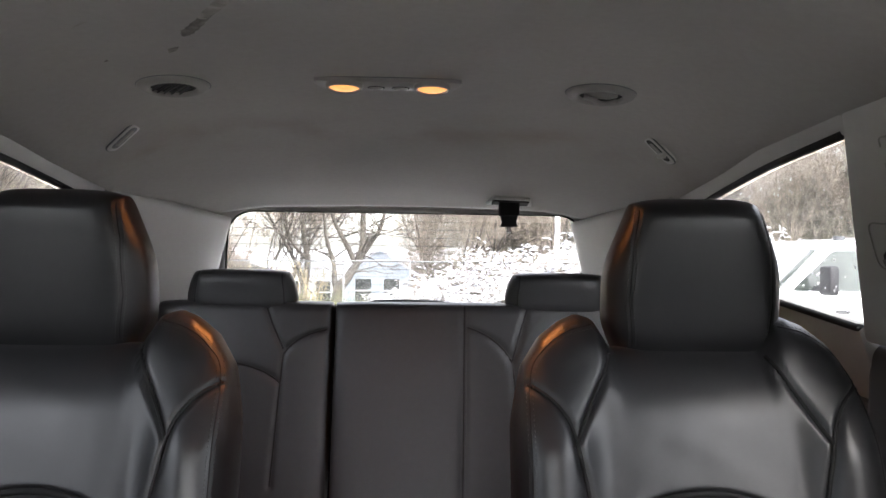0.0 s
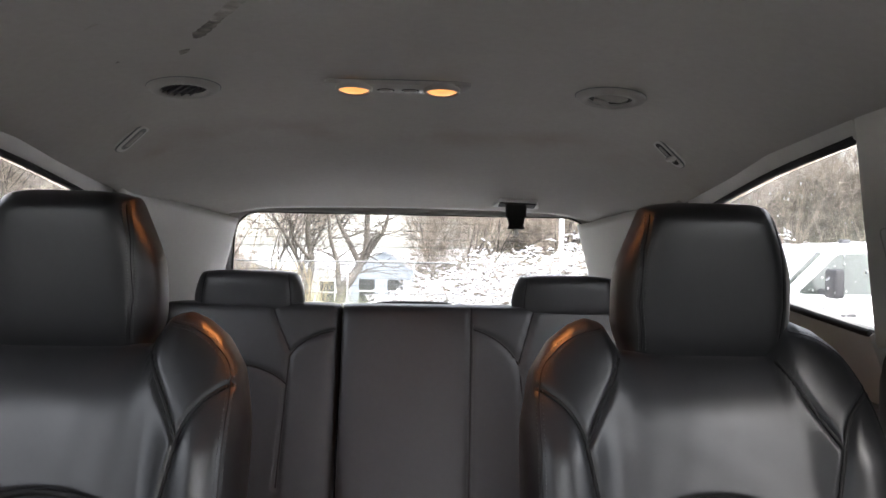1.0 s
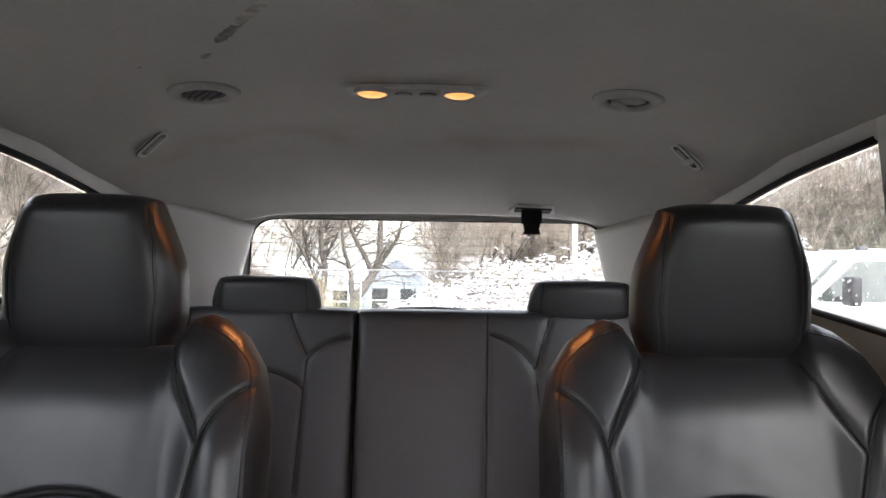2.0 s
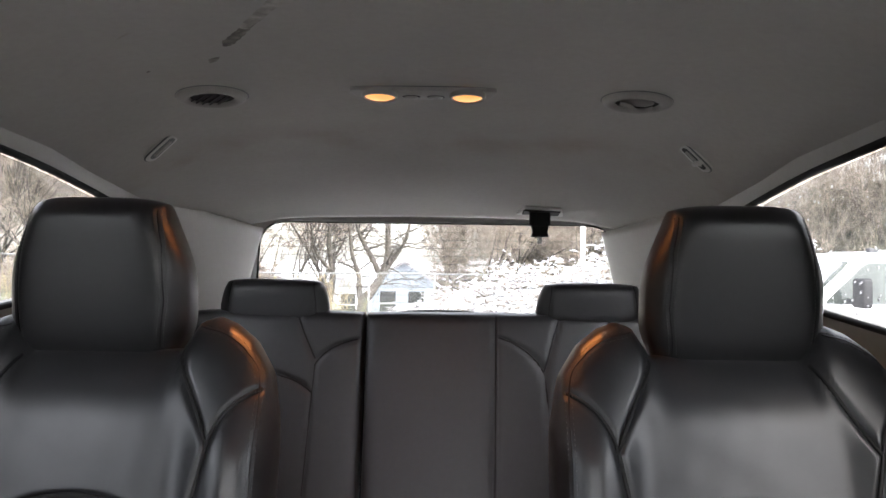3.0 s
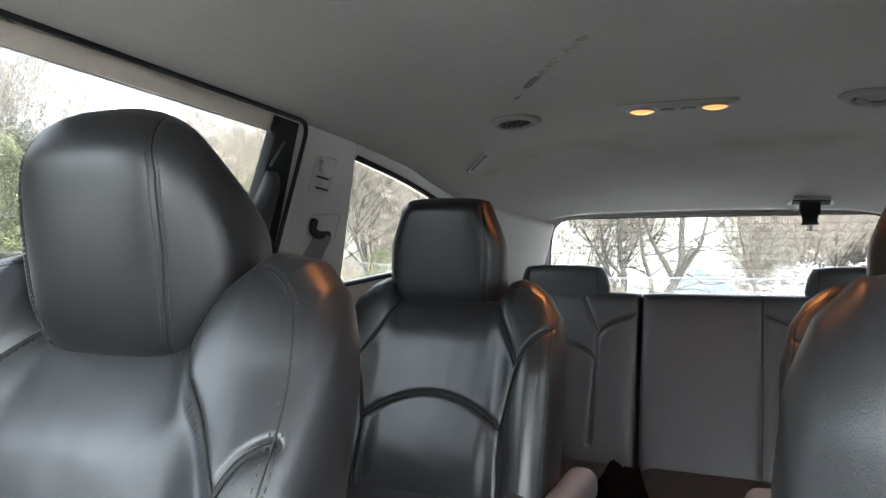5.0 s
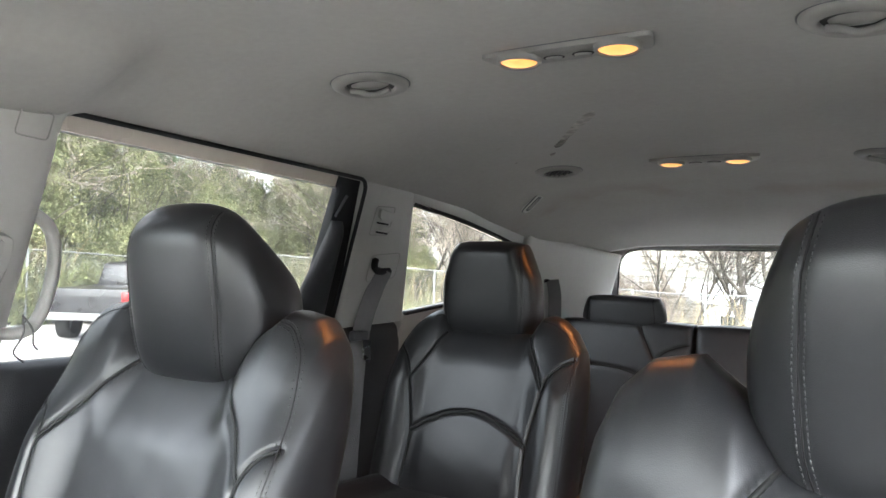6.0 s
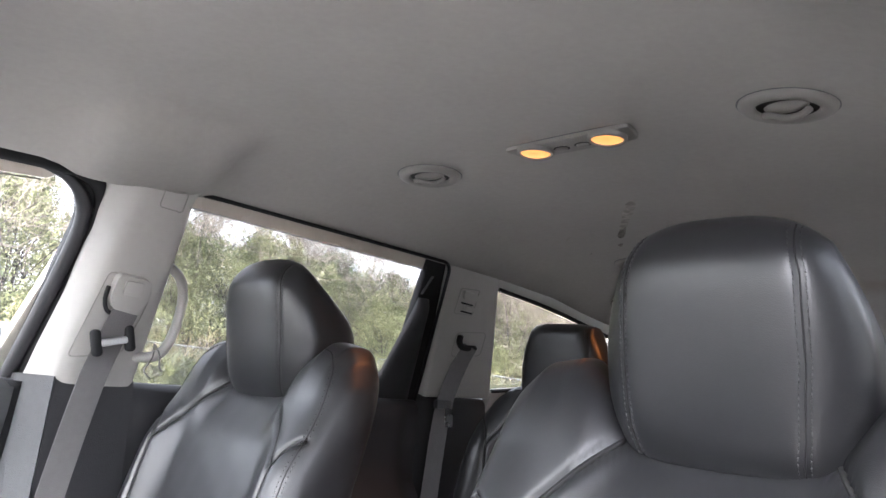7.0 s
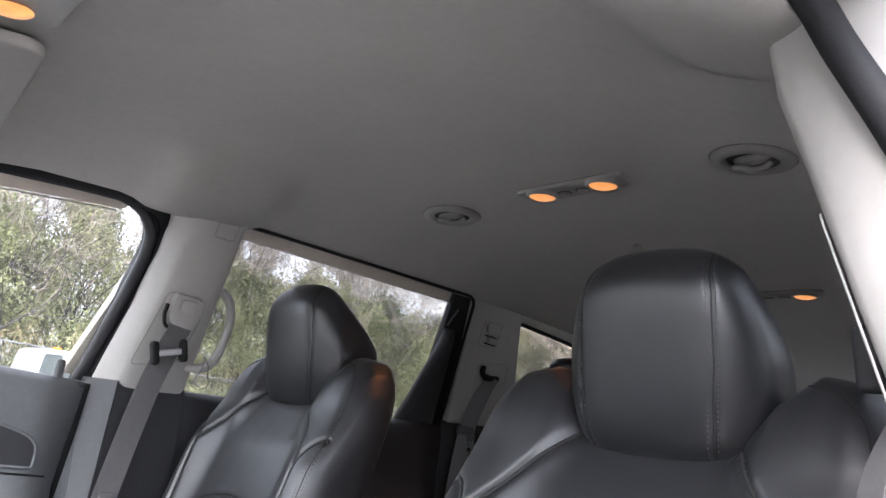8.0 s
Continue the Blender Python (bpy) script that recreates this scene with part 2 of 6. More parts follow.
def tube_data(path, r, sides=8, closed=False, flat=1.0, up=None):
    """A swept tube; flat squeezes it across, r may be a list."""
    pts = [Vector(p) for p in path]
    n = len(pts)
    verts, faces = [], []
    side = None
    for i, p in enumerate(pts):
        d = (pts[(i + 1) % n] - pts[i - 1]) if closed else pts[min(i + 1, n - 1)] - pts[max(i - 1, 0)]
        d = d.normalized() if d.length > 1e-9 else Vector((0, 0, 1))
        if up is not None:
            side = d.cross(Vector(up))
        else:
            ref = side if side is not None else Vector((0.31, 0.73, 0.61)).cross(d)
            side = ref - d * ref.dot(d)
        side = side.normalized() if side.length > 1e-9 else d.orthogonal().normalized()
        other = d.cross(side)
        rr = r[i] if isinstance(r, (list, tuple)) else r
        for k in range(sides):
            a = 2 * math.pi * k / sides
            verts.append(p + side * math.cos(a) * rr + other * math.sin(a) * rr * flat)
    for i in range(n if closed else n - 1):
        j = (i + 1) % n
        for k in range(sides):
            m = (k + 1) % sides
            faces.append((i * sides + k, i * sides + m, j * sides + m, j * sides + k))
    if not closed:
        faces.append(tuple(range(sides))[::-1])
        faces.append(tuple((n - 1) * sides + k for k in range(sides)))
    return verts, faces


def tube(name, path, r, mat, parent=None, label="", **kw):
    return mesh(name, *tube_data(path, r, **kw), mat, parent, label)


def smooth_path(points, n=8):
    """A Catmull-Rom line through the points."""
    p = [Vector(q) for q in points]
    p = [p[0] * 2 - p[1]] + p + [p[-1] * 2 - p[-2]]
    out = []
    for i in range(1, len(p) - 2):
        for j in range(n):
            t = j / n
            out.append(0.5 * ((2 * p[i]) + (p[i + 1] - p[i - 1]) * t + (2 * p[i - 1] - 5 * p[i] + 4 * p[i + 1] - p[i + 2]) * t * t
                              + (3 * p[i] - p[i - 1] - 3 * p[i + 1] + p[i + 2]) * t ** 3))
    out.append(p[-2])
    return out


def grid(fn, us, vs):
    """An open sheet of fn(u, v)."""
    verts = [fn(u, v) for v in vs for u in us]
    w = len(us)
    faces = [(j * w + i, j * w + i + 1, (j + 1) * w + i + 1, (j + 1) * w + i) for j in range(len(vs) - 1) for i in range(w - 1)]
    return verts, faces


def merged(sets):
    verts, faces = [], []
    for v, f in sets:
        o = len(verts)
        verts += list(v)
        faces += [tuple(i + o for i in q) for q in f]
    return verts, faces


def dist_to(u, v, lines):
    """Distance of each (u, v) from the nearest of several polylines."""
    best = np.full(u.shape, 9.0)
    for line in lines:
        for (ax, ay), (bx, by) in zip(line[:-1], line[1:]):
            dx, dy = bx - ax, by - ay
            t = np.clip(((u - ax) * dx + (v - ay) * dy) / (dx * dx + dy * dy + 1e-12), 0, 1)
            best = np.minimum(best, np.hypot(u - ax - t * dx, v - ay - t * dy))
    return best


class Pad:
    """An upholstered body: a front and a back sheet over one outline, with sewn grooves in the front.
    half(b): half width at height b in -1..1; z0, top(u): lower and upper edge; front, back(u, z): swell; lean(z): the line that it stands on."""

    def __init__(self, half, z0, top, front, back, lean, n=7.0, m=3.0, nv=None, grooves=(), depth=0.006, width=0.006, na=90, nb=110, u0=0.0, corner=0.0):
        self.front, self.lean, self.half, self.z0, self.top, self.n, self.m, self.u0 = front, lean, half, z0, top, n, m, u0
        self.nv = nv or n
        self.grooves, self.depth, self.width = grooves, depth, width
        a = np.sin(np.linspace(-1, 1, na + 1) * math.pi / 2) * 0.7 + np.linspace(-1, 1, na + 1) * 0.3
        b = np.sin(np.linspace(-1, 1, nb + 1) * math.pi / 2) * 0.7 + np.linspace(-1, 1, nb + 1) * 0.3
        A, B = np.meshgrid(a, b)
        self.corner = corner
        A2, B2 = A * (1 - corner * np.abs(B) ** 4), B * (1 - corner * np.abs(A) ** 4)
        u = A2 * half(B)
        z = z0 + (top(u) - z0) * (B2 + 1) / 2
        e = self.edge(A, B)
        yf = lean(z) - front(u, z) * e
        if grooves:
            yf = yf + depth * np.exp(-(dist_to(u, z, grooves) / width) ** 2)
        yb = lean(z) + back(u, z) * e
        f = np.stack([u + u0, yf, z], -1).reshape(-1, 3)
        k = np.stack([u + u0, yb, z], -1).reshape(-1, 3)
        w = na + 1
        idx = lambda j, i: j * w + i
        o = len(f)
        rim = lambda j, i: idx(j, i) if i in (0, na) or j in (0, nb) else o + idx(j, i)
        faces = [(idx(j, i), idx(j, i + 1), idx(j + 1, i + 1), idx(j + 1, i)) for j in range(nb) for i in range(na)]
        faces += [(rim(j, i), rim(j + 1, i), rim(j + 1, i + 1), rim(j, i + 1)) for j in range(nb) for i in range(na)]
        self.data = (np.concatenate([f, k]), faces)

    def edge(self, A, B):
        ea = np.clip(1 - np.abs(A) ** self.n, 0, 1) ** (1 / self.m)
        eb = np.clip(1 - np.abs(B) ** self.nv, 0, 1) ** (1 / self.m)
        return ea * eb

    def on(self, u, z, lift=0.0):
        """The place on the front at (u, z), grooves left out."""
        u_, z_ = np.array(u), np.array(z)
        b0 = float(2 * (z_ - self.z0) / (self.top(u_) - self.z0) - 1)
        a, b = 0.0, b0
        for _ in range(6):
            a = max(-1.0, min(1.0, float(u_ / self.half(np.array(b))) / (1 - self.corner * abs(b) ** 4)))
            b = max(-1.0, min(1.0, b0 / (1 - self.corner * abs(a) ** 4)))
        e = float(self.edge(np.array(a), np.array(b)))
        return Vector((u + self.u0, float(self.lean(z_) - self.front(u_, z_) * e) - lift, z))

    def add(self, name, mat, parent, label=""):
        return mesh(name, *self.data, mat, parent, label)


def dense(line, step=0.008):
    out = []
    for (ax, ay), (bx, by) in zip(line[:-1], line[1:]):
        k = max(1, int(math.hypot(bx - ax, by - ay) / step))
        out += [(ax + (bx - ax) * i / k, ay + (by - ay) * i / k) for i in range(k)]
    return out + [line[-1]]


def stitches(pad, lines, parent, gap=0.005, size=0.0033, off=0.004, r=0.0006):
    """Two rows of thread on either side of a sewn line."""
    for line in lines:
        sets = []
        pts = dense(line, gap)
        for (au, az), (bu, bz) in zip(pts[:-1], pts[1:]):
            d = math.hypot(bu - au, bz - az) or 1
            nu, nz = -(bz - az) / d * off, (bu - au) / d * off
            for s in (-1, 1):
                p = pad.on(au + s * nu, az + s * nz, 0.0001)
                q = pad.on(au + s * nu + (bu - au) * size / d, az + s * nz + (bz - az) * size / d, 0.0001)
                sets.append(tube_data([p, q], r, 4))
        tagged(mesh("stitching", *merged(sets), THREAD, parent, "fine grey double stitching"), kind="stuff")


def sstep(x, a, b):
    t = np.clip((x - a) / (b - a), 0, 1)
    return t * t * (3 - 2 * t)

# ---------------------------------------------------------------- the car's shell


def wall_x(z):
    """Half the inner width of the cabin above the belt line."""
    return 0.635 + 0.375 * (1.557 - z)


def sill_drop(z):
    """How far the upper edges of the door openings sit below their nominal line."""
    return 0.012 * float(sstep(z, 1.35, 1.52))


def side_poly(poly, s, off=0.0):
    return [(s * (wall_x(z - sill_drop(z)) + off), y, z - sill_drop(z)) for y, z in poly]


def side_slab(name, poly, s, mat, thick=0.03, off=0.0, bevel=0.006, parent=None, label="", seg=2):
    """A panel in the slanting plane of the side glass; off is outboard."""
    ob = part(name, prism_bm(side_poly(poly, s, off), (s * thick, 0, thick * 0.37), bevel, seg), mat, parent, label, True, 40)
    return ob


def roof_edge(y):
    """Height of the headliner's edge."""
    return np.interp(y, [-0.8, -0.3, 0.1, 0.85, 1.03, 1.3, 1.56, 1.8, 2.05, 2.3], [1.488, 1.553, 1.566, 1.550, 1.544, 1.528, 1.495, 1.465, 1.443, 1.427])


def roof_mid(y):
    return np.interp(y, [-0.8, -0.6, -0.3, 0.1, 0.45, 0.9, 1.3, 1.5, 1.63, 1.8, 2.0, 2.15, 2.27], [1.565, 1.60, 1.64, 1.66, 1.663, 1.655, 1.638, 1.625, 1.605, 1.57, 1.53, 1.50, 1.477])


def roof_half(y):
    return np.interp(y, [-0.8, 0.0, 1.0, 1.5, 2.0, 2.3], [0.60, 0.622, 0.64, 0.65, 0.655, 0.64])


def roof_z(x, y):
    w = abs(x) / roof_half(y)
    fold = lambda q: (q + math.sqrt(q * q + 0.0036)) / 2
    z = roof_mid(y) - (roof_mid(y) - roof_edge(y)) * (0.34 * w ** 2 + 0.66 * fold(w - 0.70) / fold(0.30))
    for bx, by in ((-0.53, 0.0), (0.53, 0.0)):
        z -= 0.036 * math.exp(-((x - bx) / 0.10) ** 4 - ((y - by) / 0.125) ** 8)
    return float(z)


def roof_normal(x, y):
    h = 0.01
    return Vector((roof_z(x + h, y) - roof_z(x - h, y), roof_z(x, y + h) - roof_z(x, y - h), -2 * h)).normalized()


us = [math.sin(i / 40 * math.pi / 2) for i in range(-40, 41)]
ys = [-0.8 + 3.07 * i / 110 for i in range(111)]
hv, hf = grid(lambda u, y: (u * roof_half(y), y, roof_z(u * roof_half(y), y)), us, ys)
top = [(x, y, z + 0.02) for x, y, z in hv]
w, nrow = len(us), len(ys)
o = len(hv)
ring = [i for i in range(w)] + [j * w + w - 1 for j in range(1, nrow)] + [(nrow - 1) * w + i for i in range(w - 2, -1, -1)] + [j * w for j in range(nrow - 2, 0, -1)]
hf = [f[::-1] for f in hf] + [tuple(i + o for i in f) for f in hf]
hf += [(ring[i], ring[(i + 1) % len(ring)], ring[(i + 1) % len(ring)] + o, ring[i] + o) for i in range(len(ring))]
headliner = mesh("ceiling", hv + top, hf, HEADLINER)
tagged(headliner, "warm grey fabric headliner with scuffs and a brownish band", "headliner", kind="structure")

# outer roof skin
rv, rf = grid(lambda u, y: (u * (roof_half(y) + 0.10), y * 1.04, roof_z(u * roof_half(y), y) + 0.06 - 0.02 * u ** 8), us[::4], ys[::5])
roof = mesh("roof", rv, rf, BODY)
roof_mod = roof.modifiers.new("thick", "SOLIDIFY")
roof_mod.thickness = 0.02
tagged(roof, "champagne painted steel roof skin of the car", "car roof", kind="structure")

# floor and front bulkhead
floor = part("floor", box_bm((-0.78, -1.35, 0.42), (0.78, 2.45, 0.5), 0.01), CARPET)
tagged(floor, "dark carpeted cabin floor", "floor", kind="structure")
bulk = part("bulkhead", box_bm((-0.78, -1.42, 0.42), (0.78, -1.32, 1.02), 0.03), DARK)
tagged(bulk, "plain dark panel that closes the cabin in front", "wall", kind="structure")

# dashboard and hood, plain and unseen, to close the front and block ground light
dash = part("dashboard", box_bm((-0.74, -1.45, 0.95), (0.74, -0.98, 1.10), 0.05, 3), DARK2)
tagged(dash, "plain dark dashboard top, unseen, added to block light", "dashboard", kind="structure")
hood = part("hood", box_bm((-0.85, -2.6, 0.55), (0.85, -1.44, 1.06), 0.06, 3), BODY)
tagged(hood, "champagne painted hood, unseen, added to block ground light", "hood", kind="structure")
BELT = 1.195


def seal(name, poly, s, off=-0.004, r=0.011, closed=True, parent=None):
    return tube(name, side_poly(poly, s, off), r, RUBBER, parent, "black rubber weatherstrip", closed=closed, sides=8)


FRONT_WIN = rounded([(-0.02, 1.565), (-0.10, BELT - 0.03), (-1.05, BELT - 0.03), (-0.86, 1.40), (-0.55, 1.525)], [0.05, 0.03, 0.03, 0.05, 0.1])
REAR_WIN = rounded([(0.10, 1.575), (0.05, BELT - 0.03), (0.84, BELT - 0.03), (0.85, 1.57)], [0.05, 0.02, 0.02, 0.045])
QUARTER = rounded([(1.035, 1.533), (1.168, 1.236), (1.40, 1.258), (1.72, 1.29), (1.80, 1.435), (1.56, 1.476), (1.30, 1.512)], [0.012, 0.01, 0.05, 0.06, 0.05, 0.1, 0.1])


def window_pane(name, poly, s, off, label):
    ob = part(name, prism_bm(side_poly(poly, s, off), (s * 0.004, 0, 0.0015)), REAR_GLASS)
    return tagged(ob, label, "window", kind="structure")


def door(s, front):
    """A passenger door: lower panel, window frame, glass and seals."""
    name = "front_door" if front else "rear_door"
    d = thing(name, "closed %s car door with dark grey lower panel" % ("front" if front else "rear"), "car door", "car doors", (s * 0.78, -0.5 if front else 0.42, 0.5))
    inv = Matrix.Translation((-s * 0.78, 0.5 if front else -0.42, -0.5))
    y0, y1 = (-1.1, -0.100) if front else (0.075, 0.865)
    win = FRONT_WIN if front else REAR_WIN
    made = []
    # lower panel, swelling inward below the sill
    prof = [(0.0, BELT + 0.004), (-0.012, BELT + 0.002), (-0.026, BELT - 0.012), (-0.030, BELT - 0.05), (-0.026, BELT - 0.12), (-0.030, BELT - 0.2), (-0.055, BELT - 0.235),
            (-0.06, BELT - 0.27), (-0.035, BELT - 0.3), (-0.03, 0.6), (0.04, 0.55)]
    pv, pf = grid(lambda y, k: (s * (0.765 + prof[k][0]), y - (0.10 * (BELT - prof[k][1]) * (y - y0) / (y1 - y0) if front else 0), prof[k][1] - (0.06 * (y + 0.2) if front else 0)), [y0 + (y1 - y0) * i / 12 for i in range(13)], list(range(len(prof))))
    panel = mesh("door_panel", pv, pf, LITGREY if front else DARK2, d)
    sol = panel.modifiers.new("thick", "SOLIDIFY")
    sol.thickness, sol.offset = 0.02, -1 if s > 0 else 1
    made.append(panel)
    # outer skin
    made.append(part("outer_skin", box_bm((min(s * 0.86, s * 0.89), y0, 0.5), (max(s * 0.86, s * 0.89), y1, BELT - 0.01), 0.012), BODY, d, "champagne painted steel skin"))
    # header of the window frame, a painted strip seen under the seal
    if front:
        strip = [(-0.10, 1.605), (-0.10, 1.57), (-0.13, 1.548), (-0.55, 1.513), (-0.86, 1.387), (-0.88, 1.44), (-0.55, 1.57)]
    else:
        strip = [(0.10, 1.61), (0.10, 1.558), (0.785, 1.546), (0.80, 1.598)]
    made.append(side_slab("window_header", strip, s, BODY, 0.012, 0.030, 0.003, d, "pale window header strip"))
    rib = [(0.112, 1.5565), (0.776, 1.5445)] if not front else [(-0.14, 1.544), (-0.55, 1.510)]
    made.append(tube("header_rib", side_poly(rib, s, 0.028), 0.0016, JOINT, d, "thin dark drip rib"))
    # frame at the rear of the window
    if front:
        rear = rounded([(-0.115, 1.572), (-0.10, 1.608), (0.02, 1.608), (-0.055, BELT - 0.02), (-0.108, BELT - 0.02), (-0.056, 1.52)], [0.004, 0.01, 0.01, 0.005, 0.005, 0.05], 6)
        made.append(side_slab("window_frame", rear, s, RUBBER, 0.03, 0.034, 0.004, d, "black window frame"))
        band = [(-0.21, 1.570, 0.004), (-0.14, 1.568, 0.006), (-0.096, 1.557, 0.010), (-0.066, 1.530, 0.013), (-0.054, 1.49, 0.014), (-0.060, 1.42, 0.014), (-0.078, 1.31, 0.014), (-0.102, 1.18, 0.014)]
        pth = smooth_path(side_poly([(y, z) for y, z, r in band], s, 0.03), 6)
        rad = np.interp(np.linspace(0, len(band) - 1, len(pth)), range(len(band)), [r for y, z, r in band])
        made.append(tube("glass_channel", pth, list(rad), DARK2, d, "thick rounded black window frame", sides=10))
    else:
        rear = [(0.772, 1.598), (0.860, 1.598), (0.905, BELT - 0.02), (0.79, BELT - 0.02)]
        made.append(side_slab("window_frame", rear, s, RUBBER, 0.022, 0.014, 0.005, d, "black window frame"))
        # a swelling corner piece that widens towards the sill
        def corner(a, b):
            z = 1.47 + (BELT - 0.02 - 1.47) * b
            fore, aft = 0.780 - 0.068 * b ** 1.25, 0.818 + 0.048 * b
            bulge = 0.024 * math.sqrt(max(0.0, 1 - (2 * a - 1) ** 2)) * min(1.0, math.sqrt(b * 9 + 0.02))
            return side_poly([(fore + (aft - fore) * a, z)], s, 0.014 - bulge)[0]
        made.append(mesh("corner_trim", *grid(corner, [0.5 - 0.5 * math.cos(math.pi * i / 14) for i in range(15)], [(i / 16) ** 1.5 for i in range(17)]), DARK2, d, "black grained corner trim"))
        made.append(tube("glass_channel", side_poly([(0.803, 1.53), (0.785, 1.48)], s, 0.012), 0.003, DARK, d, "worn grey glass channel"))
        front_edge = [(0.070, 1.56), (0.100, 1.56), (0.07, BELT), (0.03, BELT)]
        made.append(side_slab("window_frame", front_edge, s, RUBBER, 0.03, 0.03, 0.006, d, "black window frame"))
    pane = part("pane", prism_bm(side_poly([(y, z) for y, z in win], s, 0.045), (s * 0.004, 0, 0.0015)), FRONT_GLASS if front else REAR_GLASS, d, "clear side window pane" if front else "tinted side window pane")
    made.append(pane)
    if front:
        knob = bmesh.new()
        bmesh.ops.create_cone(knob, cap_ends=True, segments=14, radius1=0.009, radius2=0.008, depth=0.036, matrix=Matrix.Translation((s * 0.752, -0.150, BELT + 0.016)))
        bmesh.ops.bevel(knob, geom=[e for e in knob.edges], offset=0.002, segments=2, affect="EDGES")
        made.append(part("lock_knob", knob, DARK, d, "grey upright lock knob", True, 40))
        # flat plate, its dark colour stands for the shade inside the pull
        pocket = rounded([(-0.80, 1.125), (-0.244, 1.103), (-0.161, 1.075), (-0.161, 1.022), (-0.80, 1.037)], [0.01, 0.04, 0.035, 0.008, 0.01], 6)
        made.append(part("pull_recess", prism_bm([(s * 0.7385, y, z) for y, z in pocket], (-s * 0.004, 0, 0)), DARK2, d, "flat dark plate for the shade in the door pull"))
        made.append(tube("recess_edge", [(s * 0.7355, y, z) for y, z in pocket], 0.0035, LITGREY, d, "rounded edge of the door pull", closed=True, sides=6))
        made.append(tube("panel_joint", [(s * 0.736, -0.7, 1.028), (s * 0.736, -0.3, 1.014), (s * 0.737, -0.135, 1.008)], 0.0025, SEAM, d, "dark panel joint", sides=6))
    for ob in made:
        ob.matrix_parent_inverse = inv
    return d


door(-1, True)
door(-1, False)
door(1, False)
driver_door = door(1, True)
tagged(driver_door, "open front car door with dark grey lower panel", "car door", "car doors")
HINGE = Vector((0.80, -1.10, 0.5))
driver_door.matrix_world = Matrix.Translation(HINGE) @ Matrix.Rotation(radians(-64), 4, "Z") @ Matrix.Translation(-HINGE) @ driver_door.matrix_world


def belt(name, path, width, s, parent=None, thick=0.0014, face=(0, 1, 0)):
    """A flat strap along the path, lying across the car's length."""
    pts = smooth_path(path, 6)
    verts, faces = [], []
    for i, p in enumerate(pts):
        d = (pts[min(i + 1, len(pts) - 1)] - pts[max(i - 1, 0)]).normalized()
        across = Vector(face) - d * d.dot(Vector(face))
        across.normalize()
        nrm = d.cross(across)
        for a, b in ((-1, -1), (1, -1), (1, 1), (-1, 1)):
            verts.append(p + across * a * width / 2 + nrm * b * thick)
    for i in range(len(pts) - 1):
        for k in range(4):
            faces.append((i * 4 + k, i * 4 + (k + 1) % 4, i * 4 + 4 + (k + 1) % 4, i * 4 + 4 + k))
    return mesh(name, verts, faces, WEBBING, parent, "", smooth=False)


